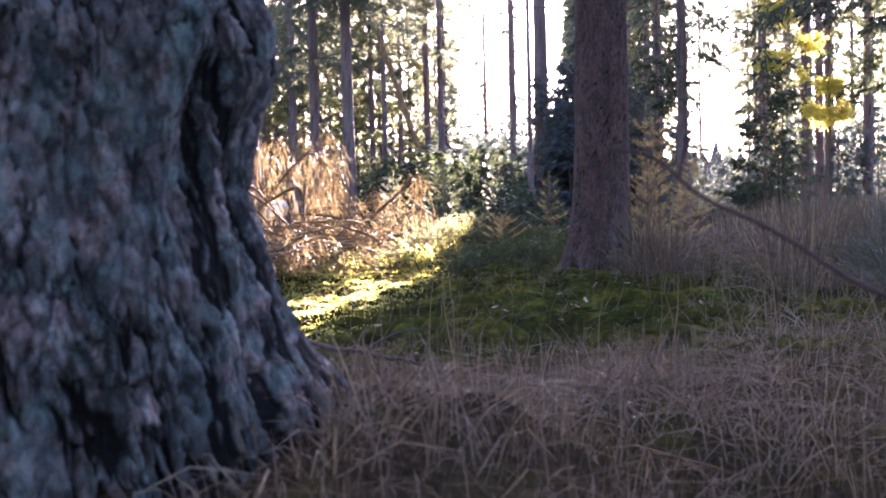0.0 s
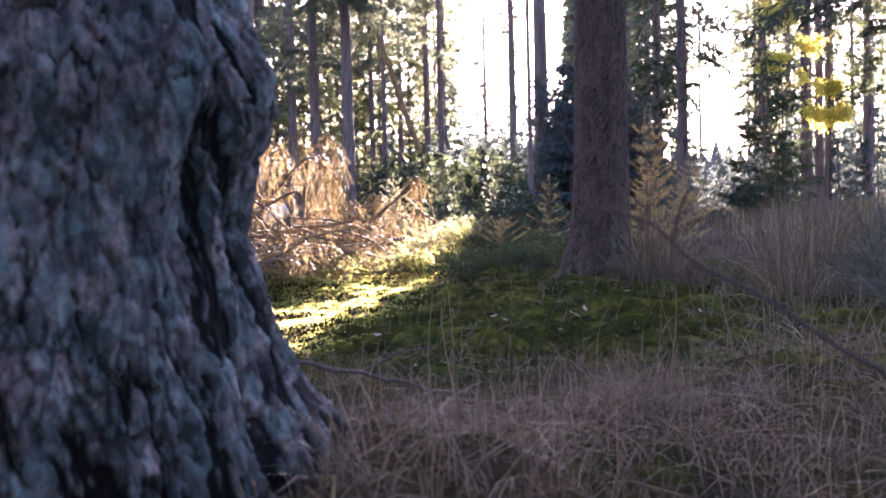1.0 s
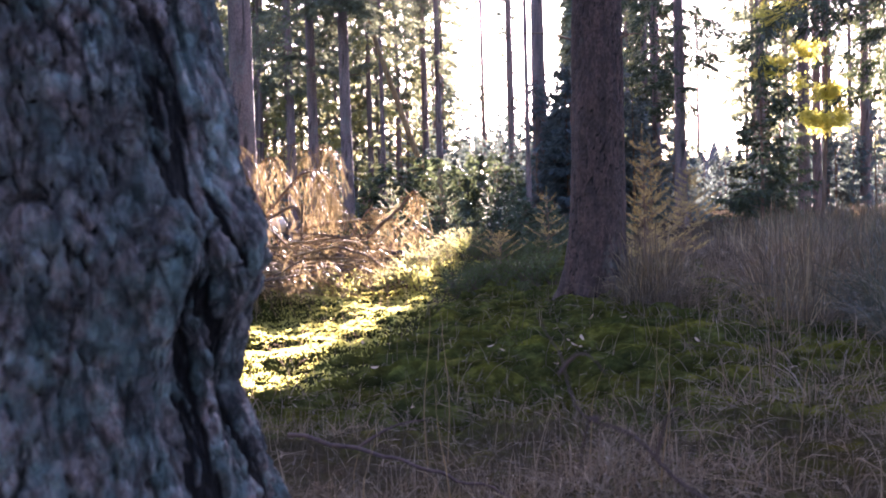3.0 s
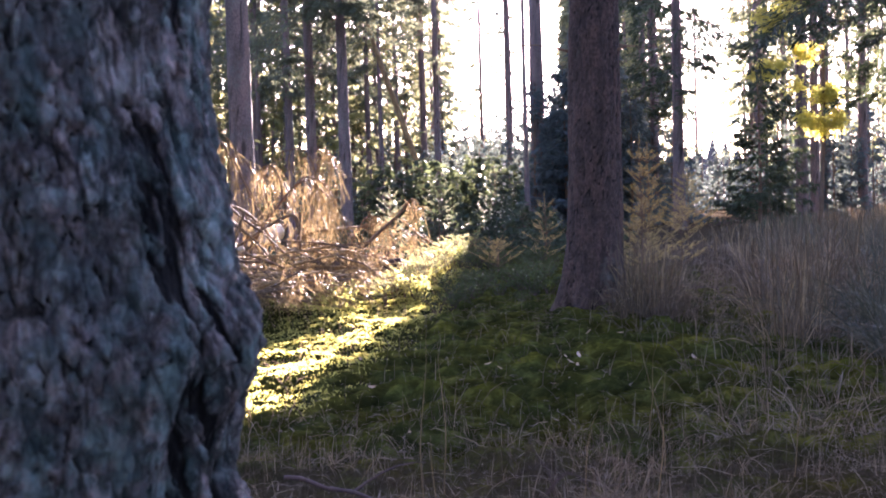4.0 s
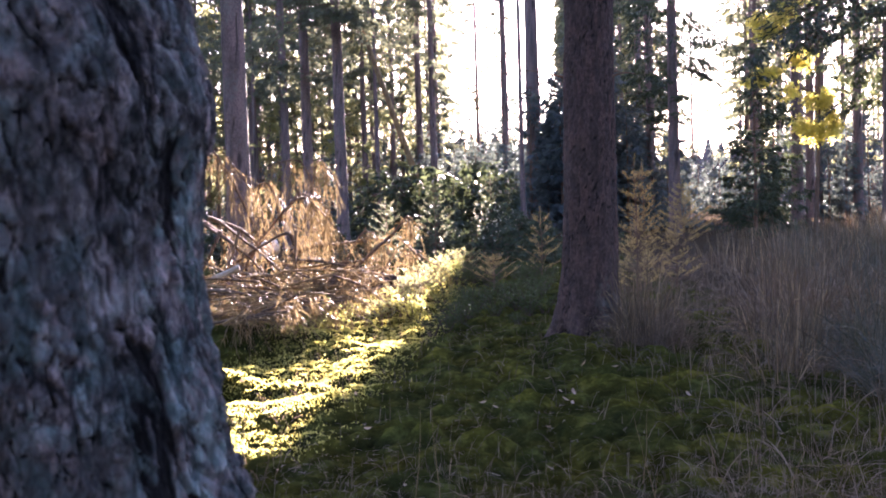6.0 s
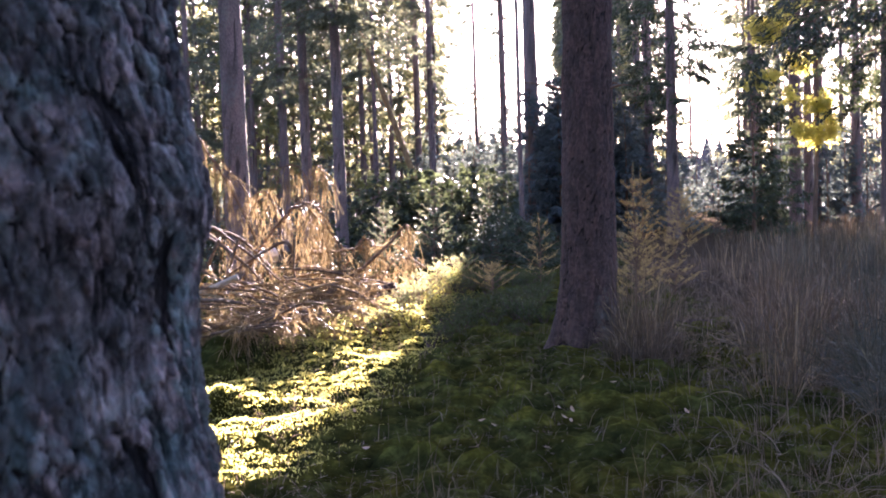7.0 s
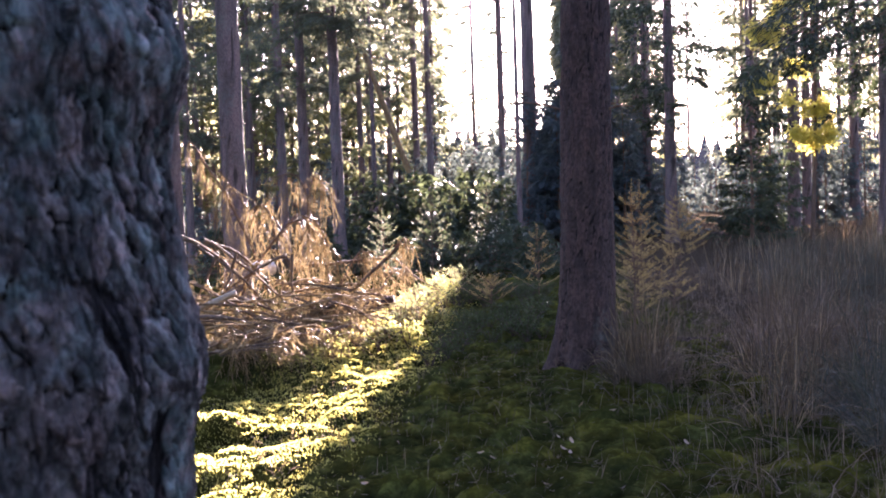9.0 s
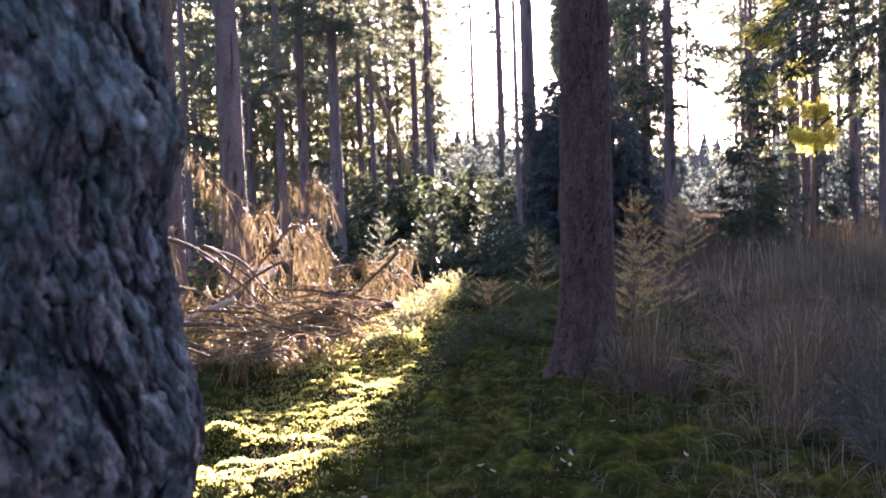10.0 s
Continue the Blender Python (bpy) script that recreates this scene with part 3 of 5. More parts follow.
def near_tree():
    ob = thing("conifer_tree", (*NEAR_AT, float(ground_z(*NEAR_AT))), "large old conifer with grey-green lichen on cracked scaly bark", "tree")
    ang = np.concatenate([np.linspace(radians(-70), radians(30), 215, endpoint=False), np.linspace(radians(30), radians(290), 44, endpoint=False)])
    zs = np.concatenate([np.linspace(-0.2, 1.62, 430, endpoint=False), 1.62 + 17 * np.linspace(0, 1, 60) ** 1.8])
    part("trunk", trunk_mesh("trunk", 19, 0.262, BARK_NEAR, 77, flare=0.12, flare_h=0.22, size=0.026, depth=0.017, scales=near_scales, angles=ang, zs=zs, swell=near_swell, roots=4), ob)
    crown = crown_meshes("crown", 19, 7.5, 3.2, 50, 40, NEEDLE_DARK, 5, 0.35, 0.12)
    part("crown", crown, ob, "dark green needled crown")


near_tree()

# the big fir further on, with the sun behind it
big = tree("fir_tree", 1.08, 7.35, 0.43, 22, 8.0, 3.0, "tall fir with dark furrowed reddish-brown bark, grass at its foot", lean=(0.02, 0), branches=46, tufts=46, bark=BARK_FIR, snags=0, fine=True, flare=0.32)
for z, az, ln, rr in ((1.98, -0.5, 0.22, 0.012), (2.0, 2.9, 0.75, 0.010), (1.35, 0.4, 0.06, 0.012), (2.6, 0.9, 0.3, 0.01), (2.03, -0.05, 0.07, 0.02)):
    s = np.linspace(0, 1, 6)
    g = Geo()
    g.tube(np.stack([0.02 * z + math.cos(az) * (0.17 + ln * s), math.sin(az) * (0.17 + ln * s), z + 0.12 * ln * np.sin(s * 3)], 1), rr * (1.1 - s), 5)
    part("branch_stub", g.mesh("branch_stub", WOOD_DEAD), big)

# straight trunks of the stand behind: x, y, diameter, height, crown base, reach
STAND = (
    (-3.57, 15.0, 0.44, 20, 8.5, 2.6), (-5.05, 16.5, 0.36, 20, 7.5, 2.6), (-8.71, 30.0, 0.26, 19, 5.0, 2.6), (-8.5, 38.0, 0.24, 20, 5.5, 2.8),
    (-6.16, 33.0, 0.34, 22, 6.5, 3.0), (-4.22, 26.0, 0.33, 21, 6.0, 2.8), (-3.02, 24.0, 0.34, 21, 7.0, 2.6), (-3.01, 35.0, 0.21, 18, 7.0, 2.4),
    (-4.09, 45.0, 0.20, 18, 7.0, 2.4), (-1.49, 38.0, 0.32, 22, 9.0, 2.6), (-0.87, 36.0, 0.30, 22, 6.0, 1.6), (1.177, 48.0, 0.275, 20, 5.5, 1.2),
    (2.12, 38.5, 0.34, 22, 10.0, 2.2), (2.65, 30.9, 0.58, 24, 13.5, 2.0), (1.745, 24.0, 0.145, 17, 9.0, 1.8), (6.37, 30.0, 0.26, 20, 3.6, 2.2),
    (5.96, 25.0, 0.33, 21, 3.3, 2.2), (9.47, 25.5, 0.34, 20, 7.6, 2.2), (10.1, 26.2, 0.27, 19, 8.0, 2.0), (10.73, 27.2, 0.22, 18, 8.2, 1.8),
    (12.24, 28.0, 0.30, 20, 7.0, 2.4), (10.35, 22.0, 0.28, 20, 3.0, 2.8))
for x, y, dia, h, base, reach in STAND:
    dense = x > 5 or -9 < x < -2.5
    base = base - 1.0 if x < -2.5 else base
    tree("spruce_tree", x, y, dia, h, base, reach, "tall slender spruce with bare lower trunk in the backlit stand", group="stand of spruces", mat=NEEDLE_SHADE if x > 5 else NEEDLE_DARK, branches=74 if dense else 50, tufts=150 if dense else 120, fine_to=0.27 * y + 2.2)


def copies(ob, spots):
    """More of a thing at (x, y, turn, scale), resting on the ground."""
    for x, y, turn, scale in spots:
        c = copy_thing(ob, pose(x, y, float(ground_z(x, y)) - 0.01, 0, 0, turn))
        c.scale = (scale,) * 3


# forest round and behind: a few kinds of spruce, repeated
FAR_LABEL = "distant spruce with shaggy green crown, hazy with backlight"
far_kinds = []
for k, (h, base, reach) in enumerate(((19, 2.5, 2.6), (22, 4.0, 2.8), (17, 1.6, 2.4), (21, 5.5, 2.6))):
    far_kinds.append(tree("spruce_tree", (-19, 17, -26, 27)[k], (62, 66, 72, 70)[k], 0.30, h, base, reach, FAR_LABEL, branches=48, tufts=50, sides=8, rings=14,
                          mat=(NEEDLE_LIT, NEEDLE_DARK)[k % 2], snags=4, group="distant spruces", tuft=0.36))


def in_lane(x, y):
    """The open lane through which the low sun reaches the moss."""
    edge = 2.42 + (y - 30.9) * 0.1246
    return edge - 4.5 < x < edge + 2.9


places = []
while len(places) < 80:
    y = 46 + 70 * rng.uniform() ** 1.2
    x = rng.uniform(-0.62, 0.62) * y
    if in_lane(x, y) or (0.215 < x / y < 0.31 and y < 95):
        continue
    if all((x - a) ** 2 + (y - b) ** 2 > 6 for a, b in places):
        places.append((x, y))
for k, (x, y) in enumerate(places):
    copies(far_kinds[k % 4], [(x, y, rng.uniform(0, 360), rng.uniform(0.8, 1.2))])
# added out of view round the camera, to keep skylight off the scene
shade_kind = tree("spruce_tree", -9, 6, 0.3, 20, 2.0, 3.0, "unseen spruce added round the camera to block skylight", branches=34, tufts=24, sides=8, rings=14, snags=0, group="distant spruces", tuft=1.25)
for k in range(42):
    y = rng.uniform(44, 66)
    copies(far_kinds[k % 4], [((-0.42 + 0.40 * k / 41) * y, y, rng.uniform(0, 360), rng.uniform(0.8, 1.1))])
for k in range(20):
    y = rng.uniform(44, 66)
    copies(far_kinds[k % 4], [((0.165 + 0.05 * k / 9 if k < 10 else 0.31 + 0.2 * (k - 10) / 9) * y, y, rng.uniform(0, 360), rng.uniform(0.8, 1.1))])
for k in range(11):
    y = rng.uniform(33, 44)
    copies(far_kinds[k % 4], [((-0.40 + 0.30 * k / 10) * y, y, rng.uniform(0, 360), rng.uniform(0.8, 1.0))])
copies(far_kinds[1], [(9.6, 46.0, 30, 0.95), (15.0, 46.5, 120, 0.9), (17.2, 49, 220, 1.0)])
# where the unseen skylight blockers stand
around = [ (-12, 12), (-14, 20), (-11, -3), (-7, -8), (-2.5, -9), (2.5, -7.5), (6.5, -10), (11, -5), (13, 3), (15, 12), (17, 20), (-17, 2), (18, -3),
          (-5, -15), (1, -16), (9, -17), (-13, -12), (16, -14), (-19, 10), (22, 8), (-4, -23), (6, -25), (14, -24), (-15, -22), (-20, 27), (20, 30), (-24, 18), (25, 19), (-1, -12), (4, -13), (-9, -17), (11, -10), (-16, -7)]
for k, (x, y) in enumerate(around):
    copies(shade_kind, [(x, y, rng.uniform(0, 360), rng.uniform(0.85, 1.1))])


# added backdrop sheet for the woods' far edge, closing the view all round
az = np.linspace(0, 2 * np.pi, 5761)
spire = az * 72 + 0.6 * fbm(az * 30, az * 0, 2, 303)
# taller straight ahead, to fit the camera's view
top = 7.5 + 4.0 * np.exp(-(np.minimum(az, 2 * np.pi - az) / 0.13) ** 2) + 2.5 * fbm(az * 14, az * 0, 3, 301)
top = top + (1 - np.abs(2 * (spire % 1) - 1)) * (1.5 + 3.5 * hash01(np.floor(spire), np.floor(spire) * 0, 309)) + 1.3 * (fbm(az * 600, az * 0, 3, 305, 0.8) - 0.5)
rim = np.stack([np.sin(az), np.cos(az)], 1) * (185 + 6 * fbm(az * 30, az * 0, 2, 307))[:, None]
k = np.arange(5760)
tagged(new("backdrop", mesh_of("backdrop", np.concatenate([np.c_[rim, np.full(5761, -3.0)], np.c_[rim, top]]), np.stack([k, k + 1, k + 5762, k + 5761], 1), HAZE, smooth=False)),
       "glowing blue-grey backdrop sheet with painted haze for the far woods", "distant woods", kind="structure")


# young spruces, dense to the ground
def young_spruce(x, y, h, reach, mat, label, branches=42, tufts=36, tuft=0.25, group="spruce thicket", cone=0.8):
    ob = thing("young_spruce", (x, y, float(ground_z(x, y))), label, "young tree", group)
    geo = Geo()
    s = np.linspace(0, 1, 8)
    trunk = Geo()
    trunk.tube(np.stack([0.02 * np.sin(s * 5), 0.02 * np.cos(s * 4), -0.1 + (h + 0.1) * s], 1), 0.012 * h * (1.03 - s), 6)
    part("trunk", trunk.mesh("trunk", WOOD_DEAD), ob)
    for k in range(branches):
        f = (k + rng.uniform()) / branches
        z = h * (0.03 + 0.95 * f)
        needle_branch(geo, np.array([0, 0, z]), rng.uniform(0, 6.283), max(0.12, reach * (1 - f) ** cone * rng.uniform(0.7, 1.15)), rng.uniform(0.0, 0.3),
                      max(10, int(tufts * (1.1 - f))), tuft, tuft * 0.3, rng.uniform(0.1, 0.4))
    part("crown", geo.mesh("crown", mat, WOOD_DEAD), ob)
    return ob


THICKET = "dense young spruce with dark needles down to the ground"
kinds = [young_spruce(3.1, 29.0, 4.4, 1.3, NEEDLE_HAZE, THICKET), young_spruce(4.6, 30.5, 3.6, 1.2, NEEDLE_HAZE, THICKET), young_spruce(7.4, 32, 4.9, 1.5, NEEDLE_HAZE, THICKET)]
spots = []
for k in range(44):
    y = rng.uniform(27.5, 36)
    spots.append((-1.3 + 0.125 * y + rng.uniform(0, 0.25) * y, y))
for k in range(16):
    y = rng.uniform(44, 50)
    spots.append((rng.uniform(-0.16, 0.09) * y, y))
for k in range(10):
    y = rng.uniform(30, 40)
    spots.append((rng.uniform(0.36, 0.6) * y, y))
for k in range(10):
    y = rng.uniform(34, 42)
    spots.append((-rng.uniform(0.10, 0.5) * y, y))
for k, (x, y) in enumerate(spots):
    if 0.24 < x / y < 0.315:
        continue
    small = 0.62 if 0.22 < x / y < 0.36 else 1.0
    copies(kinds[k % 3], [(x, y, rng.uniform(0, 360), small * rng.uniform(0.75, 1.1))])

# columnar row, placed to shade the moss right of the sunlit lane
edge_kind = young_spruce(3.22, 28.0, 5.2, 0.85, NEEDLE_HAZE, THICKET, 84, 42, 0.27, cone=0.35)
for k in range(9):
    copies(edge_kind, [(3.3 + 0.33 * k + rng.normal(scale=0.05), 28.0 + 0.9 * (k % 3) + 0.03 * k, rng.uniform(0, 360), (0.98 if k < 5 else 0.82) * rng.uniform(0.93, 1.04))])
# added far crowns, mostly hidden by the fir, that block the sun
high = tree("spruce_tree", 12.55, 95.0, 0.5, 31, 14.0, 2.2, "tall distant spruce added behind the fir to block the sun", branches=110, tufts=56, snags=3, group="distant spruces", tuft=1.0)
copies(high, [(13.5, 97, 80, 1.0), (14.4, 95.5, 150, 1.02), (13.05, 99.2, 220, 1.0), (12.3, 92.0, 40, 0.98), (13.5, 90.5, 190, 0.98), (14.3, 102, 300, 1.03), (13.4, 103.5, 60, 1.05), (11.9, 88.5, 10, 0.96)])
# the two scaled by 1.5 are added behind the fir to block sun
copies(edge_kind, [(3.4, 30.2, 20, 0.85), (3.65, 31.0, 140, 0.9), (4.2, 28.8, 70, 1.5), (4.45, 29.8, 200, 1.5)])
for k in range(14):
    y = rng.uniform(34, 41)
    copies(edge_kind, [((-0.035 + 0.145 * k / 13) * y, y, rng.uniform(0, 360), rng.uniform(0.72, 0.95) * (0.75 + 0.25 * k / 13))])
young_spruce(7.0, 21.5, 4.2, 1.0, NEEDLE_SHADE, "half-grown spruce with dark hanging needles at the meadow", 90, 70, 0.16, cone=0.5)
young_spruce(8.3, 24.0, 4.2, 1.0, NEEDLE_SHADE, "half-grown spruce with dark hanging needles at the meadow", 70, 60, 0.16, cone=0.5)
for k in range(16):
    y = rng.uniform(52, 85)
    copies(kinds[k % 3], [((0.235 + 0.085 * k / 15) * y, y, rng.uniform(0, 360), rng.uniform(0.7, 1.15))])
# low row added to shade the bushes beyond the lit moss
under = young_spruce(-2.6, 25.0, 1.9, 0.75, NEEDLE_SHADE, THICKET, 56, 40, 0.18)
for k in range(8):
    copies(under, [(-2.1 + 0.5 * k, 25.2 + 0.5 * (k % 3), 40 * k, (1.25, 1.12, 1.32)[k % 3])])
copies(edge_kind, [(9.3, 26.6, 160, 0.55), (10.2, 27.6, 230, 0.62), (10.9, 26.9, 310, 0.58), (11.8, 27.8, 60, 0.6)])
for k in range(22):
    y = rng.uniform(50, 58)
    copies(kinds[k % 3], [((-0.09 + 0.19 * k / 21) * y, y, rng.uniform(0, 360), rng.uniform(1.35, 1.75))])
for k in range(22):
    y = rng.uniform(60, 105)
    copies(kinds[k % 3], [((rng.uniform(-0.5, 0.0) if k % 3 else rng.uniform(0.12, 0.55)) * y, y, rng.uniform(0, 360), rng.uniform(0.8, 1.3))])
for k in range(18):
    y = rng.uniform(36, 60)
    copies(kinds[k % 3], [(-rng.uniform(0.02, 0.42) * y, y, rng.uniform(0, 360), rng.uniform(0.7, 1.1))])

BUSH = "low dark bushy spruce standing in shade"
low = [young_spruce(-0.4, 18.9, 1.15, 0.75, NEEDLE_SHADE, BUSH, 60, 44, 0.13, "low spruces"), young_spruce(1.2, 17.6, 1.0, 0.8, NEEDLE_SHADE, BUSH, 60, 44, 0.13, "low spruces")]
for k, (x, y, sc) in enumerate(((0.3, 18.6, 0.75), (-1.0, 19.4, 0.8), (1.5, 16.6, 0.8), (0.9, 19.5, 1.1), (-1.9, 19.9, 0.85), (1.7, 18.9, 0.95), (-2.9, 20.5, 1.0), (2.5, 17.5, 0.8), (-4.4, 19, 1.0),
                                (3.4, 21, 0.9), (-0.2, 22, 1.2), (1.3, 22.5, 1.2), (8.0, 23.5, 1.0), (11.5, 21, 1.3), (-6.4, 19.5, 1.1), (-6, 23, 1.2))):
    copies(low[k % 2], [(x, y, rng.uniform(0, 360), sc)])


def bottle_brush(geo, a, b, needle, count):
    """A shoot set all round with needles."""
    t = np.sort(rng.uniform(0.02, 1, count))
    at = a + (b - a) * t[:, None]
    way = (b - a) / np.linalg.norm(b - a)
    rad = rng.normal(size=(count, 3))
    rad -= (rad @ way)[:, None] * way
    rad /= np.linalg.norm(rad, axis=1, keepdims=True)
    tip = at + (rad * 0.8 + way * 0.7) * (needle * rng.uniform(0.7, 1.15, count) * (1.1 - 0.35 * t))[:, None]
    geo.ribbons(at, tip, 0.0038, 0, 1)


def sapling(x, y, h, reach, mat, label, whorls=6, needle=0.03):
    ob = thing("conifer_sapling", (x, y, float(ground_z(x, y))), label, "sapling", "conifer saplings")
    stem, geo = Geo(), Geo()
    s = np.linspace(0, 1, 7)
    stem.tube(np.stack([0.015 * np.sin(4 * s), 0.01 * np.sin(6 * s), -0.05 + (h + 0.05) * s], 1), 0.012 * (1.15 - s), 5)
    bottle_brush(geo, np.array([0, 0, h * 0.72]), np.array([0, 0, h * 1.02]), needle * 1.1, 170)
    for w in range(whorls):
        f = 0.12 + 0.83 * w / whorls
        n = int(rng.integers(4, 6))
        a0 = rng.uniform(0, 6.28)
        for k in range(n):
            az = a0 + k * 6.283 / n + rng.normal(scale=0.2)
            ln = reach * (1.05 - f) * rng.uniform(0.75, 1.2) + 0.07
            out = np.array([math.cos(az), math.sin(az), 0.55 + 0.35 * f])
            a = np.array([0, 0, h * f])
            b = a + out * ln
            geo.slot = 1
            geo.tube(np.stack([a, (a + b) / 2, b]), np.array([0.005, 0.004, 0.002]), 4)
            geo.slot = 0
            bottle_brush(geo, a + (b - a) * 0.25, b, needle, int(34 + 150 * ln))
            for q in range(int(2 + ln * 9)):
                g = rng.uniform(0.3, 0.9)
                c = a + (b - a) * g
                sd = np.cross(out, [0, 0, 1]) * rng.choice([-1, 1]) + out * 0.6 + [0, 0, 0.15]
                sd /= np.linalg.norm(sd)
                bottle_brush(geo, c, c + sd * ln * 0.42 * (1.2 - g), needle * 0.85, int(20 + 95 * ln * (1.2 - g)))
    part("stem", stem.mesh("stem", WOOD_DEAD), ob)
    part("foliage", geo.mesh("foliage", mat, WOOD_DEAD), ob)
    return ob


GOLDEN = "small conifer sapling with golden-brown needles coloured as if sunlit"
sapling(1.17, 12.65, 1.02, 0.34, NEEDLE_YOUNG, GOLDEN, 5)
sapling(2.22, 10.8, 1.55, 0.34, NEEDLE_YOUNG, GOLDEN + ", beside the big fir", 9, 0.034)
sapling(2.05, 10.2, 1.0, 0.30, NEEDLE_YOUNG, GOLDEN, 6)
sapling(4.06, 16.4, 1.34, 0.55, NEEDLE_YOUNG, GOLDEN + ", among moor grass", 9, 0.05)
sapling(2.62, 10.9, 0.75, 0.30, NEEDLE_YOUNG, GOLDEN, 5)
sapling(1.78, 9.0, 1.5, 0.3, NEEDLE_YOUNG, "tall thin conifer sapling close behind the big fir", 7)
sapling(-0.44, 18.0, 1.68, 0.5, NEEDLE_DARK, "green young conifer with light-edged tip in shade", 8)
sapling(-1.32, 17.0, 1.42, 0.5, NEEDLE_DARK, "green young conifer with light-edged tip in shade", 7)
LITTLE = "little sunlit yellow-green conifer on the moss"
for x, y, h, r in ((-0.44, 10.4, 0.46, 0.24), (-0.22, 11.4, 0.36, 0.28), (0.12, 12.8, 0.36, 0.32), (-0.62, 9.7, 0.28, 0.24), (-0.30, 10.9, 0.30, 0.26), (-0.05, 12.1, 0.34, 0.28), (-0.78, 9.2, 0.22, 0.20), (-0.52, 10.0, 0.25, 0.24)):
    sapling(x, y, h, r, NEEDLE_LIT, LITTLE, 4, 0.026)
sapling(0.45, 11.2, 0.40, 0.32, NEEDLE_YOUNG, "low shaded conifer seedling on the moss", 4)
sapling(0.75, 20.0, 1.9, 0.55, NEEDLE_DARK, "young conifer with sunlit tip", 8)


# low leafy shrubs on the moss
def bilberry(x, y, h, n, mat, label, leaf=0.03, spread_r=0.22):
    ob = thing("bilberry_shrub", (x, y, float(ground_z(x, y))), label, "shrub", "bilberry shrubs")
    geo = Geo()
    for k in range(9):
        az, ln = rng.uniform(0, 6.28), h * rng.uniform(0.6, 1.1)
        tip = np.array([math.cos(az) * spread_r * rng.uniform(0.3, 1), math.sin(az) * spread_r * rng.uniform(0.3, 1), ln])
        p = np.stack([tip * 0.12 * [1, 1, -1], tip * 0.5 + [0, 0, ln * 0.1], tip])
        geo.slot = 1
        geo.tube(p, np.array([0.004, 0.003, 0.0015]), 4)
        geo.slot = 0
        m = n // 9
        t = rng.uniform(0.25, 1, m)
        at = np.stack([np.interp(t, [0, 0.5, 1], p[:, c]) for c in range(3)], 1) + rng.normal(scale=0.022, size=(m, 3))
        geo.leaves(at, rng.normal(size=(m, 3)) + [0, 0, 0.6], rng.normal(size=(m, 3)) * 0.7 + [0, 0, 1], leaf * rng.uniform(0.6, 1.3, m), leaf * 0.62)
    part("foliage", geo.mesh("foliage", mat, STEM_DARK), ob)
    return ob


shrubs = [bilberry(-0.55, 10.6, 0.2, 330, SHRUB_LEAF, "low leafy shrub in the sunlit moss"), bilberry(0.0, 11.9, 0.26, 360, SHRUB_LEAF, "low leafy shrub in the sunlit moss"),
          bilberry(0.55, 9.6, 0.2, 380, SHRUB_SHADE, "low dark green shrub in the shade", 0.022)]
for k in range(110):
    y = rng.uniform(8.2, 13.8)
    x = rng.uniform(-1.3, 1.0) + 0.10 * (y - 10)
    # edge is the shadow line: shrubs beyond it take the shaded leaf copy
    edge = 2.42 + (y - 30.9) * 0.1246
    if x < -0.7 and y > 9.2 or math.hypot(x - 1.06, y - 7.35) < 0.55 or (x < edge and k % 3):
        continue
    copies(shrubs[2 if x > edge else (k // 3) % 2], [(x, y, rng.uniform(0, 360), rng.uniform(0.6, 1.2))])


# moss cushions' leafy tips, thick where the flat is green
def scatter(n, x0, x1, y0, y1, keep):
    x, y = rng.uniform(x0, x1, n), rng.uniform(y0, y1, n)
    ok = rng.uniform(size=n) < keep(x, y)
    return x[ok], y[ok]


def surface(x, y):
    return ground_z(x, y) + (1 - step(12, 20, np.hypot(x, y - 4))) * cushions(x, y)


x, y = scatter(150000, -3.0, 2.4, 2.8, 13.0, lambda x, y: np.clip(moss_share(x, y) * 1.6 + 0.2, 0, 1) * np.clip(7 / y, 0.35, 1) * (0.08 + 0.92 * step(-0.01, 0.02, cushions(x, y))))
z = surface(x, y)
n = len(x)
geo = Geo()
ln = rng.uniform(0.004, 0.010, n) * (0.7 + 0.06 * y) * (0.5 + 1.0 * fbm(x * 5, y * 5, 2, 93))
a = rng.uniform(0, 6.283, n)
base = np.stack([x, y, z - 0.006], 1)
geo.ribbons(base, base + np.stack([np.cos(a) * ln * 0.9, np.sin(a) * ln * 0.9, ln * rng.uniform(0.35, 1.0, n)], 1), 0.0026 * (0.6 + 0.08 * y), 0.002, 1, blunt=0.5)
tagged(new("shaded_moss", geo.mesh("shaded_moss", MOSS_SHADE)), "short olive-green fuzz of moss on the cushions", "moss", kind="stuff")
geo = Geo()
# these brighter tips are strewn only where the pool of sunlight falls
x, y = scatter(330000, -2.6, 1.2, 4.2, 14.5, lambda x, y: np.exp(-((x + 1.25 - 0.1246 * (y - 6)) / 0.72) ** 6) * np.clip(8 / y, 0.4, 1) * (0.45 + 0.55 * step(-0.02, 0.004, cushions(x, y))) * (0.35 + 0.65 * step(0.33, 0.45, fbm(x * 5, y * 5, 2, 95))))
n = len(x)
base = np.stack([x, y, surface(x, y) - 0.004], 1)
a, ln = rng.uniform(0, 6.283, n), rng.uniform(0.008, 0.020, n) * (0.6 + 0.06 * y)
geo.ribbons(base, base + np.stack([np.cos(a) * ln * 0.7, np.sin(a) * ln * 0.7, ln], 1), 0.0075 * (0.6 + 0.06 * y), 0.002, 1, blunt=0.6)
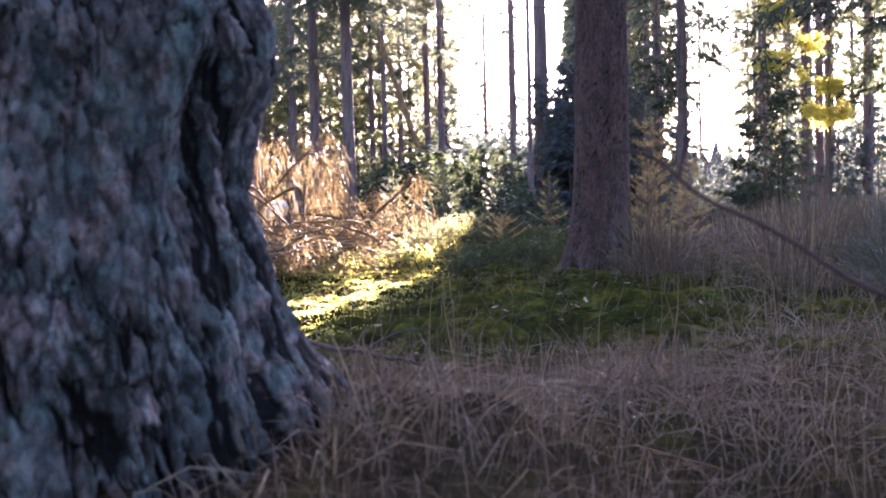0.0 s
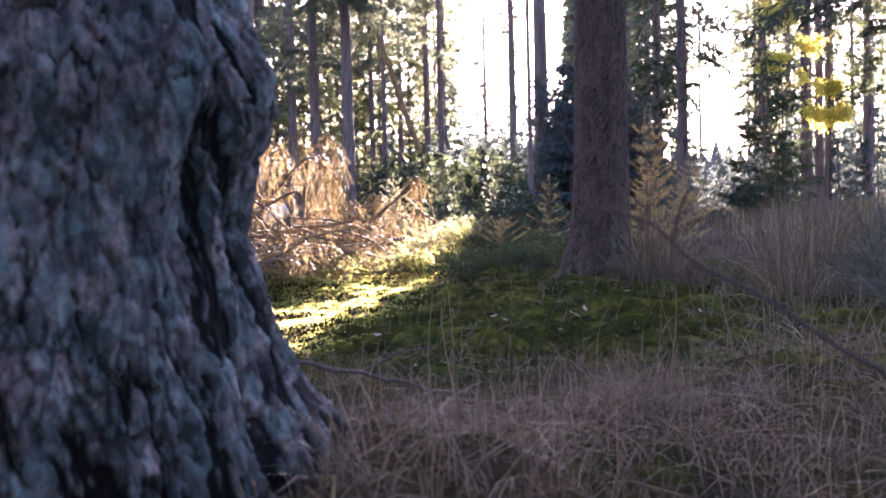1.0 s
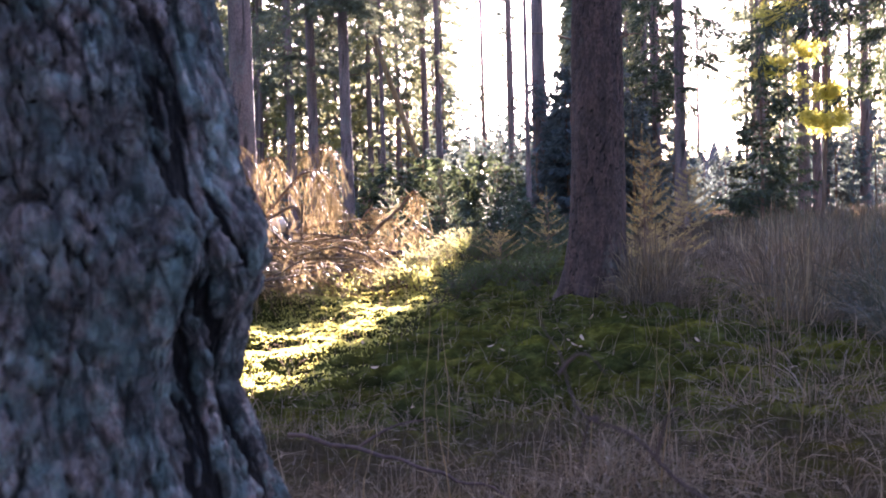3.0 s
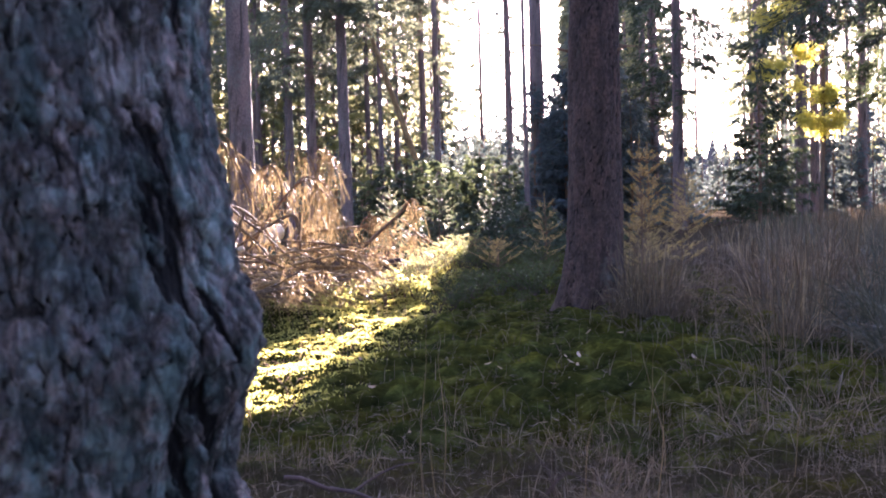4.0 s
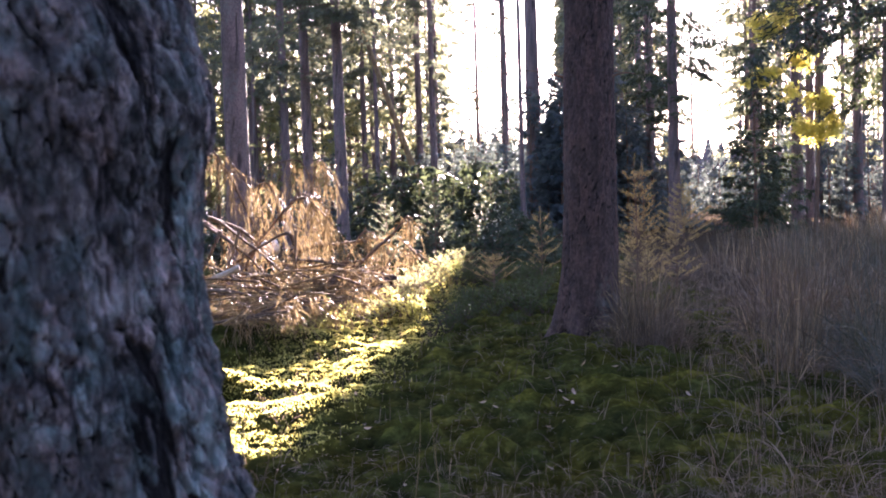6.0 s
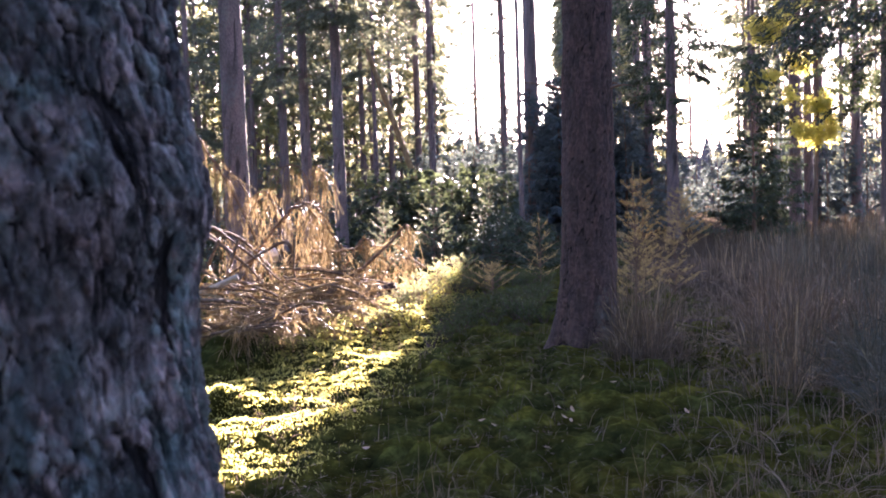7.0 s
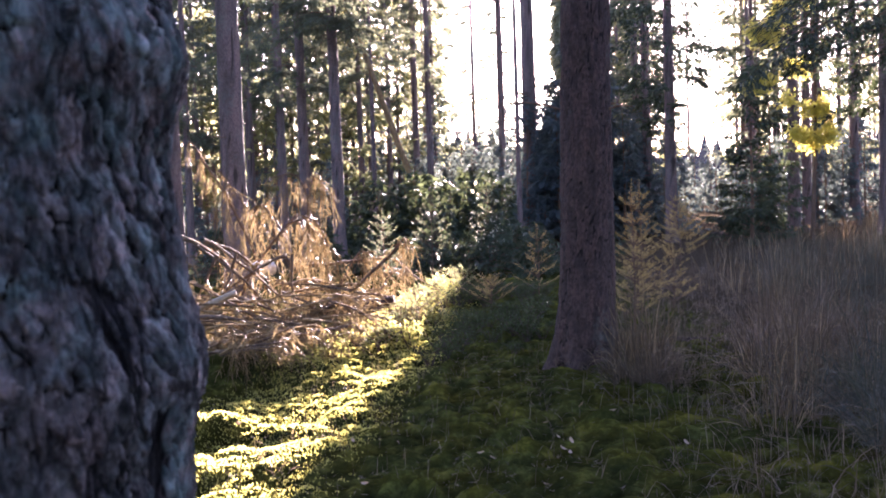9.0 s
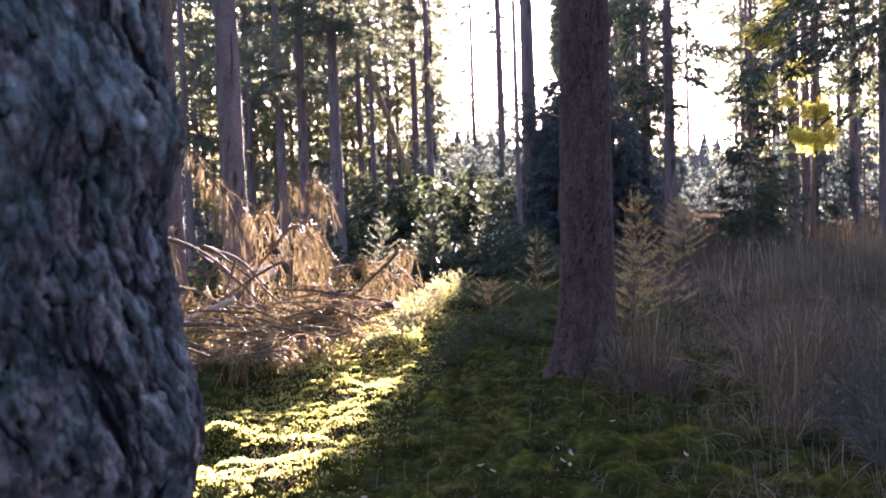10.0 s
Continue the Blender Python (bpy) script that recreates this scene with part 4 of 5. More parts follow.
tagged(new("moss_tips", geo.mesh("moss_tips", MOSS_LIT)), "thick yellow-green moss tips, brightened copy set in the sunlit lane", "moss", kind="stuff")


# needles, bits of twig and leaf that lie between the moss
x, y = scatter(15000, -2.6, 3.0, 2.6, 10.5, lambda x, y: (1 - 0.85 * step(-0.01, 0.01, cushions(x, y))) * (0.3 + 0.7 * step(0.4, 0.6, fbm(x * 1.7, y * 1.7, 2, 97))))
n = len(x)
base = np.stack([x, y, surface(x, y) + 0.004], 1)
a, ln = rng.uniform(0, 6.283, n), rng.uniform(0.01, 0.05, n)
geo = Geo()
geo.ribbons(base, base + np.stack([np.cos(a) * ln, np.sin(a) * ln, rng.uniform(-0.004, 0.012, n)], 1), rng.uniform(0.003, 0.009, n), 0.003, 1, np.array([[0, 0, 1.0]]) + rng.normal(scale=0.4, size=(n, 3)), 0.2)
tagged(new("needle_litter", geo.mesh("needle_litter", GRASS_GREY)), "brown needle litter and twig bits strewn between moss cushions", "litter", kind="stuff")


# dead grass
def blades(n, x, y, h0, h1, width, lean, droop=0.25):
    z = surface(x, y)
    h = rng.uniform(h0, h1, n)
    a, l = rng.uniform(0, 6.283, n), np.abs(rng.normal(scale=lean, size=n))
    base = np.stack([x, y, z - 0.01], 1)
    tip = base + np.stack([np.cos(a) * l * h, np.sin(a) * l * h, h * np.clip(1 - 0.5 * l, 0.12, 1)], 1)
    return base, tip, width * rng.uniform(0.6, 1.3, n), droop * h * np.clip(l, 0, 1)


g = Geo()
x, y = scatter(26000, -0.9, 3.4, 0.95, 4.6, lambda x, y: (1 - step(2.4, 4.4, y + 0.8 * (fbm(x * 1.5, y * 1.5, 2, 51) - 0.5) - 0.25 * np.clip(x, 0, 4))) * (0.25 + 0.75 * step(0.35, 0.6, fbm(x * 2.2, y * 2.2, 2, 61))))
ok = np.hypot(x + 0.5, y - 1.07) > 0.31
x, y = x[ok], y[ok]
g.ribbons(*blades(len(x), x, y, 0.04, 0.16, 0.0020, 1.0), segs=3)
x, y = scatter(24000, -0.6, 2.2, 0.62, 2.3, lambda x, y: (0.35 + 0.65 * step(0.4, 0.6, fbm(x * 3, y * 3, 2, 66))) * (1 - 0.6 * step(0.35, 0.9, x)))
ok = np.hypot(x + 0.5, y - 1.07) > 0.33
x, y = x[ok], y[ok]
g.ribbons(*blades(len(x), x, y, 0.03, 0.12, 0.0016, 1.2), segs=2)
x, y = scatter(5500, -0.3, 4.5, 3.2, 9, lambda x, y: step(0.5, 1.6, x - 0.05 * y + 0.6 * (fbm(x, y, 2, 71) - 0.5)))
g.ribbons(*blades(len(x), x, y, 0.08, 0.28, 0.004, 0.8), segs=3)
x, y = scatter(5000, 1.5, 4.5, 8, 16, lambda x, y: step(0.14, 0.18, x / y))
g.ribbons(*blades(len(x), x, y, 0.05, 0.25, 0.006, 0.8), segs=2)
x, y = scatter(1500, -1.2, 1.6, 3.6, 9, lambda x, y: 0.6 + 0 * x)
g.ribbons(*blades(len(x), x, y, 0.05, 0.18, 0.0028, 0.6), segs=3)
tagged(new("withered_grass", g.mesh("withered_grass", GRASS_GREY)), "tangled withered grey-brown grass on the bank", "grass", kind="stuff")

g = Geo()
x, y = scatter(20000, 2.2, 24, 11, 34, lambda x, y: step(0.25, 0.31, x / y) * np.clip(13 / y, 0.3, 1))
g.ribbons(*blades(len(x), x, y, 0.25, 0.55, 0.012, 0.25), segs=2)
tagged(new("meadow_grass", g.mesh("meadow_grass", GRASS_DRY)), "far meadow of tall dry purple moor grass", "grass", kind="stuff")


def tussock(x, y, h, n, r, mat, label, lean=0.28, width=0.006, skirt=0.5):
    ob = thing("grass_tussock", (x, y, float(ground_z(x, y))), label, "grass", "grass tussocks")
    geo = Geo()
    a, q = rng.uniform(0, 6.283, n), np.sqrt(rng.uniform(size=n)) * r
    base = np.stack([np.cos(a) * q, np.sin(a) * q, np.full(n, -0.03)], 1)
    hh = h * np.where(rng.uniform(size=n) < 0.55, rng.uniform(0.25, 0.6, n), rng.uniform(0.55, 1.05, n))
    out = np.abs(rng.normal(scale=lean, size=n))
    b = a + rng.normal(scale=1.5, size=n)
    tip = base + np.stack([np.cos(b) * out * hh, np.sin(b) * out * hh, hh * np.clip(1 - 0.4 * out, 0.3, 1) * np.where(rng.uniform(size=n) < 0.35, rng.uniform(0.45, 0.9, n), 1.0)], 1)
    geo.ribbons(base, tip, width * rng.uniform(0.4, 1.3, n), rng.uniform(0.02, 0.30, n) * hh, 4)
    m = int(n * skirt)
    a2 = rng.uniform(0, 6.283, m)
    lo = np.stack([np.cos(a2) * r * 0.8, np.sin(a2) * r * 0.8, np.full(m, -0.02)], 1)
    reach = rng.uniform(0.12, 0.42, m) * h
    far_end = lo + np.stack([np.cos(a2) * reach, np.sin(a2) * reach, rng.uniform(0.0, 0.18, m) * h], 1)
    geo.ribbons(lo, far_end, width * 0.8, rng.uniform(0.05, 0.2, m) * h, 4)
    part("grass_clump", geo.mesh("grass_clump", mat), ob)
    return ob


DRY = "tall tussock of dry straw-brown moor grass"
RUSH = "dark green-grey tussock of arching rush and moor grass"
tuss = [tussock(1.40, 6.9, 0.74, 190, 0.2, GRASS_DRY, DRY + " at the fir", 0.30), tussock(2.35, 6.6, 0.80, 200, 0.30, GRASS_DRY, DRY, 0.6),
        tussock(2.9, 7.4, 0.8, 200, 0.36, GRASS_GREY, "tall tussock of withered grey-brown moor grass", 0.55), tussock(3.35, 6.7, 0.72, 240, 0.4, GRASS_RUSH, RUSH, 0.45)]
reed = tussock(1.82, 5.2, 0.98, 60, 0.14, GRASS_DRY, "thin upright clump of tall straw-coloured reed stems", 0.28, 0.005, 0.9)
arch = tussock(2.55, 5.35, 0.62, 220, 0.26, GRASS_RUSH, RUSH, 0.75, 0.006, 0.9)
copies(reed, [(2.05, 5.5, 70, 1.0), (2.3, 6.0, 210, 0.95), (1.24, 6.55, 30, 0.72), (1.42, 6.65, 160, 0.85)])
copies(arch, [(2.35, 4.75, 100, 0.8), (2.75, 4.9, 200, 0.9), (3.05, 5.5, 300, 1.1), (2.9, 6.0, 40, 1.15), (3.3, 6.1, 130, 1.1), (2.6, 5.9, 250, 0.9)])
spots = [(1.58, 7.15, 0.85), (1.25, 6.75, 0.55), (1.5, 6.6, 0.6), (2.65, 6.9, 0.9), (3.0, 6.6, 0.9), (2.75, 7.7, 1.0), (2.95, 8.3, 1.0), (3.3, 8.0, 1.05), (3.9, 7.4, 1.0), (3.7, 6.4, 0.9)]
while len(spots) < 96:
    y = rng.uniform(6.0, 17.5)
    x = rng.uniform(0.335 * y, 3.2 + 0.62 * y)
    if x < 0.62 * y + 1 and all((x - q[0]) ** 2 + (y - q[1]) ** 2 > 0.16 for q in spots) and math.hypot(x - 2.3, y - 9.5) > 0.55:
        spots.append((x, y, rng.uniform(0.55, 1.05)))
for k, (x, y, sc) in enumerate(spots):
    which = tuss[3] if k > 9 and k % 5 < 3 else tuss[k % 3]
    copies(which, [(x, y, rng.uniform(0, 360), sc)])


# single pale stems on the bank
for x, y, h, lx, ly in ((-0.10, 2.55, 0.50, 0.02, 0.05), (-0.04, 2.75, 0.46, -0.01, 0.1), (0.30, 2.2, 0.30, 0.05, 0), (0.62, 2.75, 0.40, -0.06, 0.05), (-0.15, 1.45, 0.2, 0.02, 0.05),
                       (-0.02, 1.7, 0.3, -0.02, 0.1), (0.42, 1.9, 0.34, 0.05, 0.1), (0.95, 2.6, 0.35, 0.08, 0), (-0.28, 2.3, 0.25, 0.1, 0.05), (0.75, 3.6, 0.35, 0.03, 0)):
    ob = thing("dry_grass", (x, y, float(surface(x, y)) - 0.01), "single thin pale dry grass stem on the bank", "grass", "single grass stems")
    s = np.linspace(0, 1, 7)
    g = Geo()
    g.tube(np.stack([lx * s**2 + 0.006 * np.sin(s * 7 + x * 40), ly * s**2, h * s], 1), 0.0015 * (1.2 - s), 4)
    part("stalk", g.mesh("stalk", WOOD_STRAW), ob)


# fallen boughs
BROWN = "dead bough with hanging rust-brown needles on the brush heap"
BARE = "bare grey-brown dead branch on the brush heap"


def bough(name, pts, r0, r1, label, twigs=12, twig_len=0.4, hang=0.5, needles=30, mat=None, start=0.2):
    """A dead limb along pts, with side twigs that sag by hang and finer twiglets with brown needles on them."""
    pts = np.array(pts, float)
    ob = thing(name, pts[0], label, "dead branch", "heap of fallen boughs")
    t = np.linspace(0, 1, len(pts))
    s = np.linspace(0, 1, 12)
    path = np.stack([np.interp(s, t, pts[:, c]) for c in range(3)], 1) - pts[0]
    path[1:-1] = 0.25 * path[:-2] + 0.5 * path[1:-1] + 0.25 * path[2:]
    L = np.linalg.norm(np.diff(path, axis=0), axis=1).sum()
    path[1:] += np.cumsum(rng.normal(scale=0.006 * L, size=(11, 3)), 0) * s[1:, None]
    g = Geo()
    g.tube(path, (r0 + (r1 - r0) * s) * (1 + 0.12 * rng.normal(size=12)), 7)
    part("stem", g.mesh("stem", mat or WOOD_DEAD), ob)
    if not twigs:
        return ob
    tw, nd = Geo(), Geo()
    q = np.linspace(0, 1, 6)
    for k in range(twigs):
        u = start + (1 - start) * (k + rng.uniform()) / twigs
        p = np.array([np.interp(u, s, path[:, c]) for c in range(3)])
        i = min(10, int(u * 11))
        along = path[i + 1] - path[i]
        along /= np.linalg.norm(along) + 1e-9
        out = rng.normal(size=3) * [1, 1, 0.6] + along * 0.9
        out /= np.linalg.norm(out)
        ln = twig_len * rng.uniform(0.45, 1.3)
        tp = p + out * (ln * q)[:, None] * (1 - 0.35 * min(hang, 1.2) * q)[:, None]
        tp[:, 2] -= hang * ln * 0.8 * q**2
        tp[1:] += rng.normal(scale=0.03 * ln, size=(5, 3))
        tw.tube(tp, 0.0055 * (1.15 - q), 4)
        m = 6
        v = rng.uniform(0.2, 1, m)
        at = np.stack([np.interp(v, q, tp[:, c]) for c in range(3)], 1)
        end = at + rng.normal(scale=0.22 * ln, size=(m, 3)) * [1, 1, 0.5] + out * 0.15 * ln
        end[:, 2] -= rng.uniform(0.15, 0.7, m) * hang * ln
        tw.ribbons(at, end, 0.0062, 0.015, 3, blunt=0.4)
        if needles:
            w = rng.integers(0, m, needles)
            root = at[w] + (end - at)[w] * rng.uniform(0.05, 1, needles)[:, None]
            tip = root + rng.normal(scale=0.012, size=(needles, 3)) + (end - at)[w] * 0.08
            tip[:, 2] -= rng.uniform(0.0, 0.025, needles) * hang
            nd.ribbons(root, tip, 0.0075, 0.0, 1)
    brush = part("brushwood", tw.mesh("brushwood", DRY_BRUSH), ob)
    brush["kind"] = "stuff"
    if nd.v:
        part("needles", nd.mesh("needles", NEEDLE_BROWN), brush, "rust-brown dead needles")["kind"] = "stuff"
    return ob


# boughs that still carry needles and weep
for pts, r0, twigs, ln, hang in (
        ([(-2.72, 12.75, 0.3), (-2.75, 12.7, 0.8), (-3.23, 12.7, 1.82), (-3.63, 12.7, 2.51)], 0.034, 34, 0.42, 1.5),
        ([(-2.64, 12.6, 0.6), (-2.66, 12.6, 1.17), (-2.9, 12.6, 1.56), (-3.2, 12.6, 1.95)], 0.020, 30, 0.34, 1.6),
        ([(-2.5, 15.6, 0.1), (-2.48, 15.6, 1.22), (-2.42, 15.6, 1.71), (-2.62, 15.6, 2.06), (-3.06, 15.6, 1.95)], 0.028, 36, 0.36, 1.7),
        ([(-2.44, 15.6, 1.6), (-2.36, 15.6, 1.98), (-2.26, 15.6, 2.02), (-2.15, 15.6, 1.7)], 0.018, 30, 0.34, 1.7),
        ([(-2.5, 10.5, 0.35), (-2.4, 10.5, 0.59), (-2.02, 10.5, 1.11), (-1.81, 10.5, 1.33)], 0.030, 22, 0.42, 1.3),
        ([(-1.9, 10.5, 1.24), (-1.72, 10.5, 1.32), (-1.53, 10.5, 1.12), (-1.33, 10.5, 0.88)], 0.016, 30, 0.36, 1.7),
        ([(-2.04, 10.6, 1.05), (-2.11, 10.6, 1.40), (-2.19, 10.6, 1.49), (-2.3, 10.6, 1.42)], 0.014, 24, 0.34, 1.5),
        ([(-2.0, 10.7, 1.1), (-1.85, 10.8, 1.36), (-1.62, 10.8, 1.3), (-1.5, 10.8, 1.05)], 0.014, 26, 0.34, 1.7),
        ([(-1.45, 11.5, 0.4), (-1.2, 11.5, 0.85), (-1.05, 11.5, 0.85), (-0.95, 11.5, 0.7)], 0.014, 26, 0.32, 1.5),
        ([(-0.75, 10.5, 0.8), (-0.6, 10.5, 0.98), (-0.55, 10.5, 1.08), (-0.5, 10.5, 0.77)], 0.012, 18, 0.24, 1.5),
        ([(-3.3, 11.5, 0.1), (-3.55, 11.8, 0.9), (-3.7, 12.0, 1.3)], 0.022, 22, 0.40, 1.2),
        ([(-2.2, 11.8, 0.3), (-2.0, 11.9, 0.8), (-1.7, 11.9, 0.95)], 0.020, 26, 0.40, 1.2),
        ([(-0.95, 11.2, 0.3), (-0.75, 11.3, 0.62), (-0.5, 11.4, 0.6)], 0.014, 18, 0.30, 1.2)):
    bough("fallen_bough", pts, r0, r0 * 0.3, BROWN, int(twigs * 0.72), ln, hang, 30)
# bare limbs across the heap
for pts, r0, twigs in (
        ([(-3.29, 10.5, 1.2), (-2.9, 10.5, 1.06), (-2.42, 10.5, 0.67), (-2.2, 10.4, 0.42)], 0.030, 8), ([(-2.83, 10.4, 1.09), (-2.47, 10.4, 0.97), (-2.23, 10.4, 0.76), (-2.05, 10.3, 0.45)], 0.024, 7),
        ([(-2.75, 10.2, 1.1), (-2.62, 10.2, 1.03), (-2.23, 10.2, 0.69), (-1.9, 10.2, 0.35)], 0.020, 7), ([(-2.8, 10.0, 1.05), (-2.69, 10.0, 0.96), (-2.27, 10.0, 0.63), (-2.0, 9.9, 0.3)], 0.020, 7),
        ([(-2.16, 12.0, 0.58), (-1.91, 12.0, 0.69), (-1.68, 12.0, 0.66), (-1.34, 12.0, 0.74), (-0.96, 12.0, 0.73)], 0.034, 12),
        ([(-2.1, 11.2, 0.45), (-1.9, 11.2, 0.53), (-1.66, 11.2, 0.54), (-1.44, 11.2, 0.44), (-1.15, 11.2, 0.37), (-0.73, 11.2, 0.28)], 0.032, 12),
        ([(-1.99, 10.5, 0.1), (-1.48, 10.5, 0.22), (-1.01, 10.5, 0.58), (-0.6, 10.5, 0.9)], 0.034, 14),
        ([(-0.68, 10.7, 0.8), (-0.62, 10.7, 0.74), (-0.43, 10.7, 0.58), (-0.18, 10.7, 0.44)], 0.018, 6),
        ([(-2.74, 9.2, 0.36), (-2.24, 9.2, 0.34), (-1.74, 9.2, 0.2), (-1.49, 9.2, 0.08)], 0.026, 12), ([(-2.61, 8.6, 0.30), (-2.31, 8.6, 0.18), (-2.1, 8.6, 0.04)], 0.018, 8),
        ([(-2.59, 10.0, 0.94), (-2.66, 10.0, 0.78), (-2.8, 10.0, 0.5)], 0.024, 3), ([(-2.37, 10.0, 0.95), (-2.45, 10.0, 0.75), (-2.55, 10.0, 0.5)], 0.020, 3),
        ([(-1.80, 10.2, 0.75), (-1.85, 10.2, 0.88), (-1.93, 10.2, 0.9), (-2.27, 10.2, 0.69), (-2.64, 10.2, 0.46)], 0.024, 8),
        ([(-1.78, 10.15, 0.92), (-1.80, 10.15, 0.6), (-1.76, 10.1, 0.2)], 0.016, 4), ([(-1.9, 9.8, 0.15), (-1.35, 10.1, 0.34), (-0.95, 10.3, 0.42)], 0.018, 9),
        ([(-2.3, 9.7, 0.5), (-1.9, 9.6, 0.36), (-1.45, 9.5, 0.12)], 0.018, 9), ([(-3.2, 9.9, 0.7), (-2.8, 9.8, 0.66), (-2.3, 9.6, 0.42)], 0.026, 8)):
    bough("fallen_branch", pts, r0, r0 * 0.45, BARE, twigs, 0.38, 0.5, 8, WOOD_GREY)
# sticks and brush thrown over one another, thick towards the moss
for k in range(150):
    x, y = rng.uniform(-3.1, -1.0), rng.uniform(8.0, 10.4)
    if x > -1.75 + 0.42 * (y - 8.2) or x < -2.9 + 0.1 * (y - 8):
        continue
    ln = rng.uniform(0.35, 1.0)
    az = rng.normal(-0.25, 0.5) + (math.pi if rng.uniform() < 0.25 else 0)
    top = 0.06 + 0.55 * float(step(7.9, 9.8, y)) * rng.uniform(0.15, 1)
    z = float(ground_z(x, y)) + top
    fall = rng.uniform(-0.55, 0.15) if top > 0.2 else rng.uniform(-0.05, 0.3)
    end = (x + math.cos(az) * ln, y + math.sin(az) * ln * 0.7)
    low = float(ground_z(*end)) + 0.03
    r0 = rng.uniform(0.007, 0.017)
    bough("fallen_branch", [(x, y, z), ((x + end[0]) / 2, (y + end[1]) / 2, z + fall * ln * 0.4 + 0.03), (*end, max(low, z + fall * ln))], r0, r0 * 0.4, BARE, 8, 0.26, 0.9, 5, (WOOD_GREY, WOOD_STRAW)[k % 2], 0.1)
for k in range(50):
    x, y = rng.uniform(-3.9, -0.9), rng.uniform(10.4, 13.6)
    if abs(x / y + 0.205) < 0.03 and y < 12.8 or abs(x + 2.42 - 0.1246 * (y - 11.6)) < 0.4:
        continue
    az, ln = rng.uniform(0, 6.283), rng.uniform(0.5, 1.2)
    z = float(ground_z(x, y)) + rng.uniform(0.03, 0.4)
    bough("fallen_bough", [(x, y, z), (x + math.cos(az) * ln, y + math.sin(az) * ln * 0.7, z + rng.uniform(-0.02, 0.4) * ln)], 0.016, 0.006, BROWN, 12, 0.36, 0.9, 12)


def lying_log(name, a, b, r, mat, end_mat, label, rough=0.08):
    a, b = np.array(a, float), np.array(b, float)
    ob = thing(name, a, label, "log")
    s = np.concatenate([[0, 0.004], np.linspace(0.02, 0.98, 14), [0.996, 1]])
    ang = np.linspace(0, 2 * np.pi, 22, endpoint=False)
    way = (b - a) / np.linalg.norm(b - a)
    u = np.cross(way, [0, 0, 1.0])
    u /= np.linalg.norm(u)
    w = np.cross(u, way)
    S, A = np.meshgrid(s, ang, indexing="ij")
    rad = r * (1 - 0.15 * S) * (1 + rough * (fbm(np.cos(A) * 2 + 3, np.sin(A) * 2 + S * 5, 3, 88) - 0.5) * 2)
    rad = rad * np.where((S < 0.002) | (S > 0.998), 0.93, 1)
    P = S[..., None] * (b - a) + rad[..., None] * (np.cos(A)[..., None] * u + np.sin(A)[..., None] * w)
    k, m = len(s), len(ang)
    i, j = np.meshgrid(np.arange(k - 1), np.arange(m), indexing="ij")
    me = mesh_of("wood", P, np.stack([i * m + j, i * m + (j + 1) % m, (i + 1) * m + (j + 1) % m, (i + 1) * m + j], -1), mat)
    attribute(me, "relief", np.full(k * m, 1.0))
    wood = part("wood", me, ob)
    for e in (0, k - 1):
        ring = P[e]
        c = ring.mean(0) + way * (0.003 if e else -0.003)
        rings = np.concatenate([ring, c + (ring - c) * 0.55, c + (ring - c) * 0.06])
        q = [[t * m + j, t * m + (j + 1) % m, (t + 1) * m + (j + 1) % m, (t + 1) * m + j] for t in range(2) for j in range(m)]
        part("cut_end", mesh_of("cut_end", rings, q, end_mat), wood, "pale sawn end")
    return ob


lying_log("birch_log", (-2.53, 11.5, 0.64), (-2.30, 11.65, 0.70), 0.11, WOOD_BARE, WOOD_CUT, "short white barkless log glaring in the sun on the heap", 0.3)
lying_log("broken_limb", (-2.94, 9.6, 0.29), (-2.30, 9.62, 0.56), 0.036, WOOD_PALE, WOOD_CUT, "thick broken limb with bright bare wood in the heap")
lying_log("fallen_log", (-1.95, 10.8, 0.06), (-0.71, 10.85, 0.30), 0.065, BARK_FIR, WOOD_CUT, "dark fallen log under the brush heap")
lying_log("fallen_log", (1.95, 8.3, 0.10), (2.3, 8.2, 0.11), 0.035, BARK_FIR, WOOD_CUT, "short dark log lying in the grass")


def stick(name, pts, radii, label, mat=None, sides=7, forks=(), wobble=1.0):
    pts = np.array(pts, float)
    ob = thing(name, pts[0], label, "stick")
    t = np.linspace(0, 1, len(pts))
    s = np.linspace(0, 1, 4 * len(pts))
    path = np.stack([np.interp(s, t, pts[:, c]) for c in range(3)], 1) - pts[0]
    path += wobble * np.stack([0.006 * np.sin(s * 23), 0.004 * np.sin(s * 17), 0.004 * np.sin(s * 31)], 1)
    g = Geo()
    g.tube(path, np.interp(s, t, radii), sides)
    part("stem", g.mesh("stem", mat or WOOD_DEAD), ob)
    for fa, fb, fr in forks:
        q = np.linspace(0, 1, 6)
        p = np.array(fa) + (np.array(fb) - np.array(fa)) * q[:, None] - pts[0]
        p[:, 2] += 0.02 * np.sin(q * 3)
        g = Geo()
        g.tube(p, fr * (1.1 - 0.8 * q), 5)
        part("side_twig", g.mesh("side_twig", mat or WOOD_DEAD), ob)
    return ob


STICK = [(-0.40, 2.13, 0.28), (-0.231, 2.05, 0.265), (-0.102, 1.97, 0.25), (0.005, 1.9, 0.231), (0.105, 1.82, 0.225)]
stick("fallen_stick", STICK, [0.0055, 0.005, 0.0042, 0.0035, 0.002], "thin dark fallen stick across the moss", STEM_DARK, forks=[(STICK[1], (STICK[1][0] + 0.16, STICK[1][1] + 0.12, STICK[1][2] + 0.03), 0.004)])
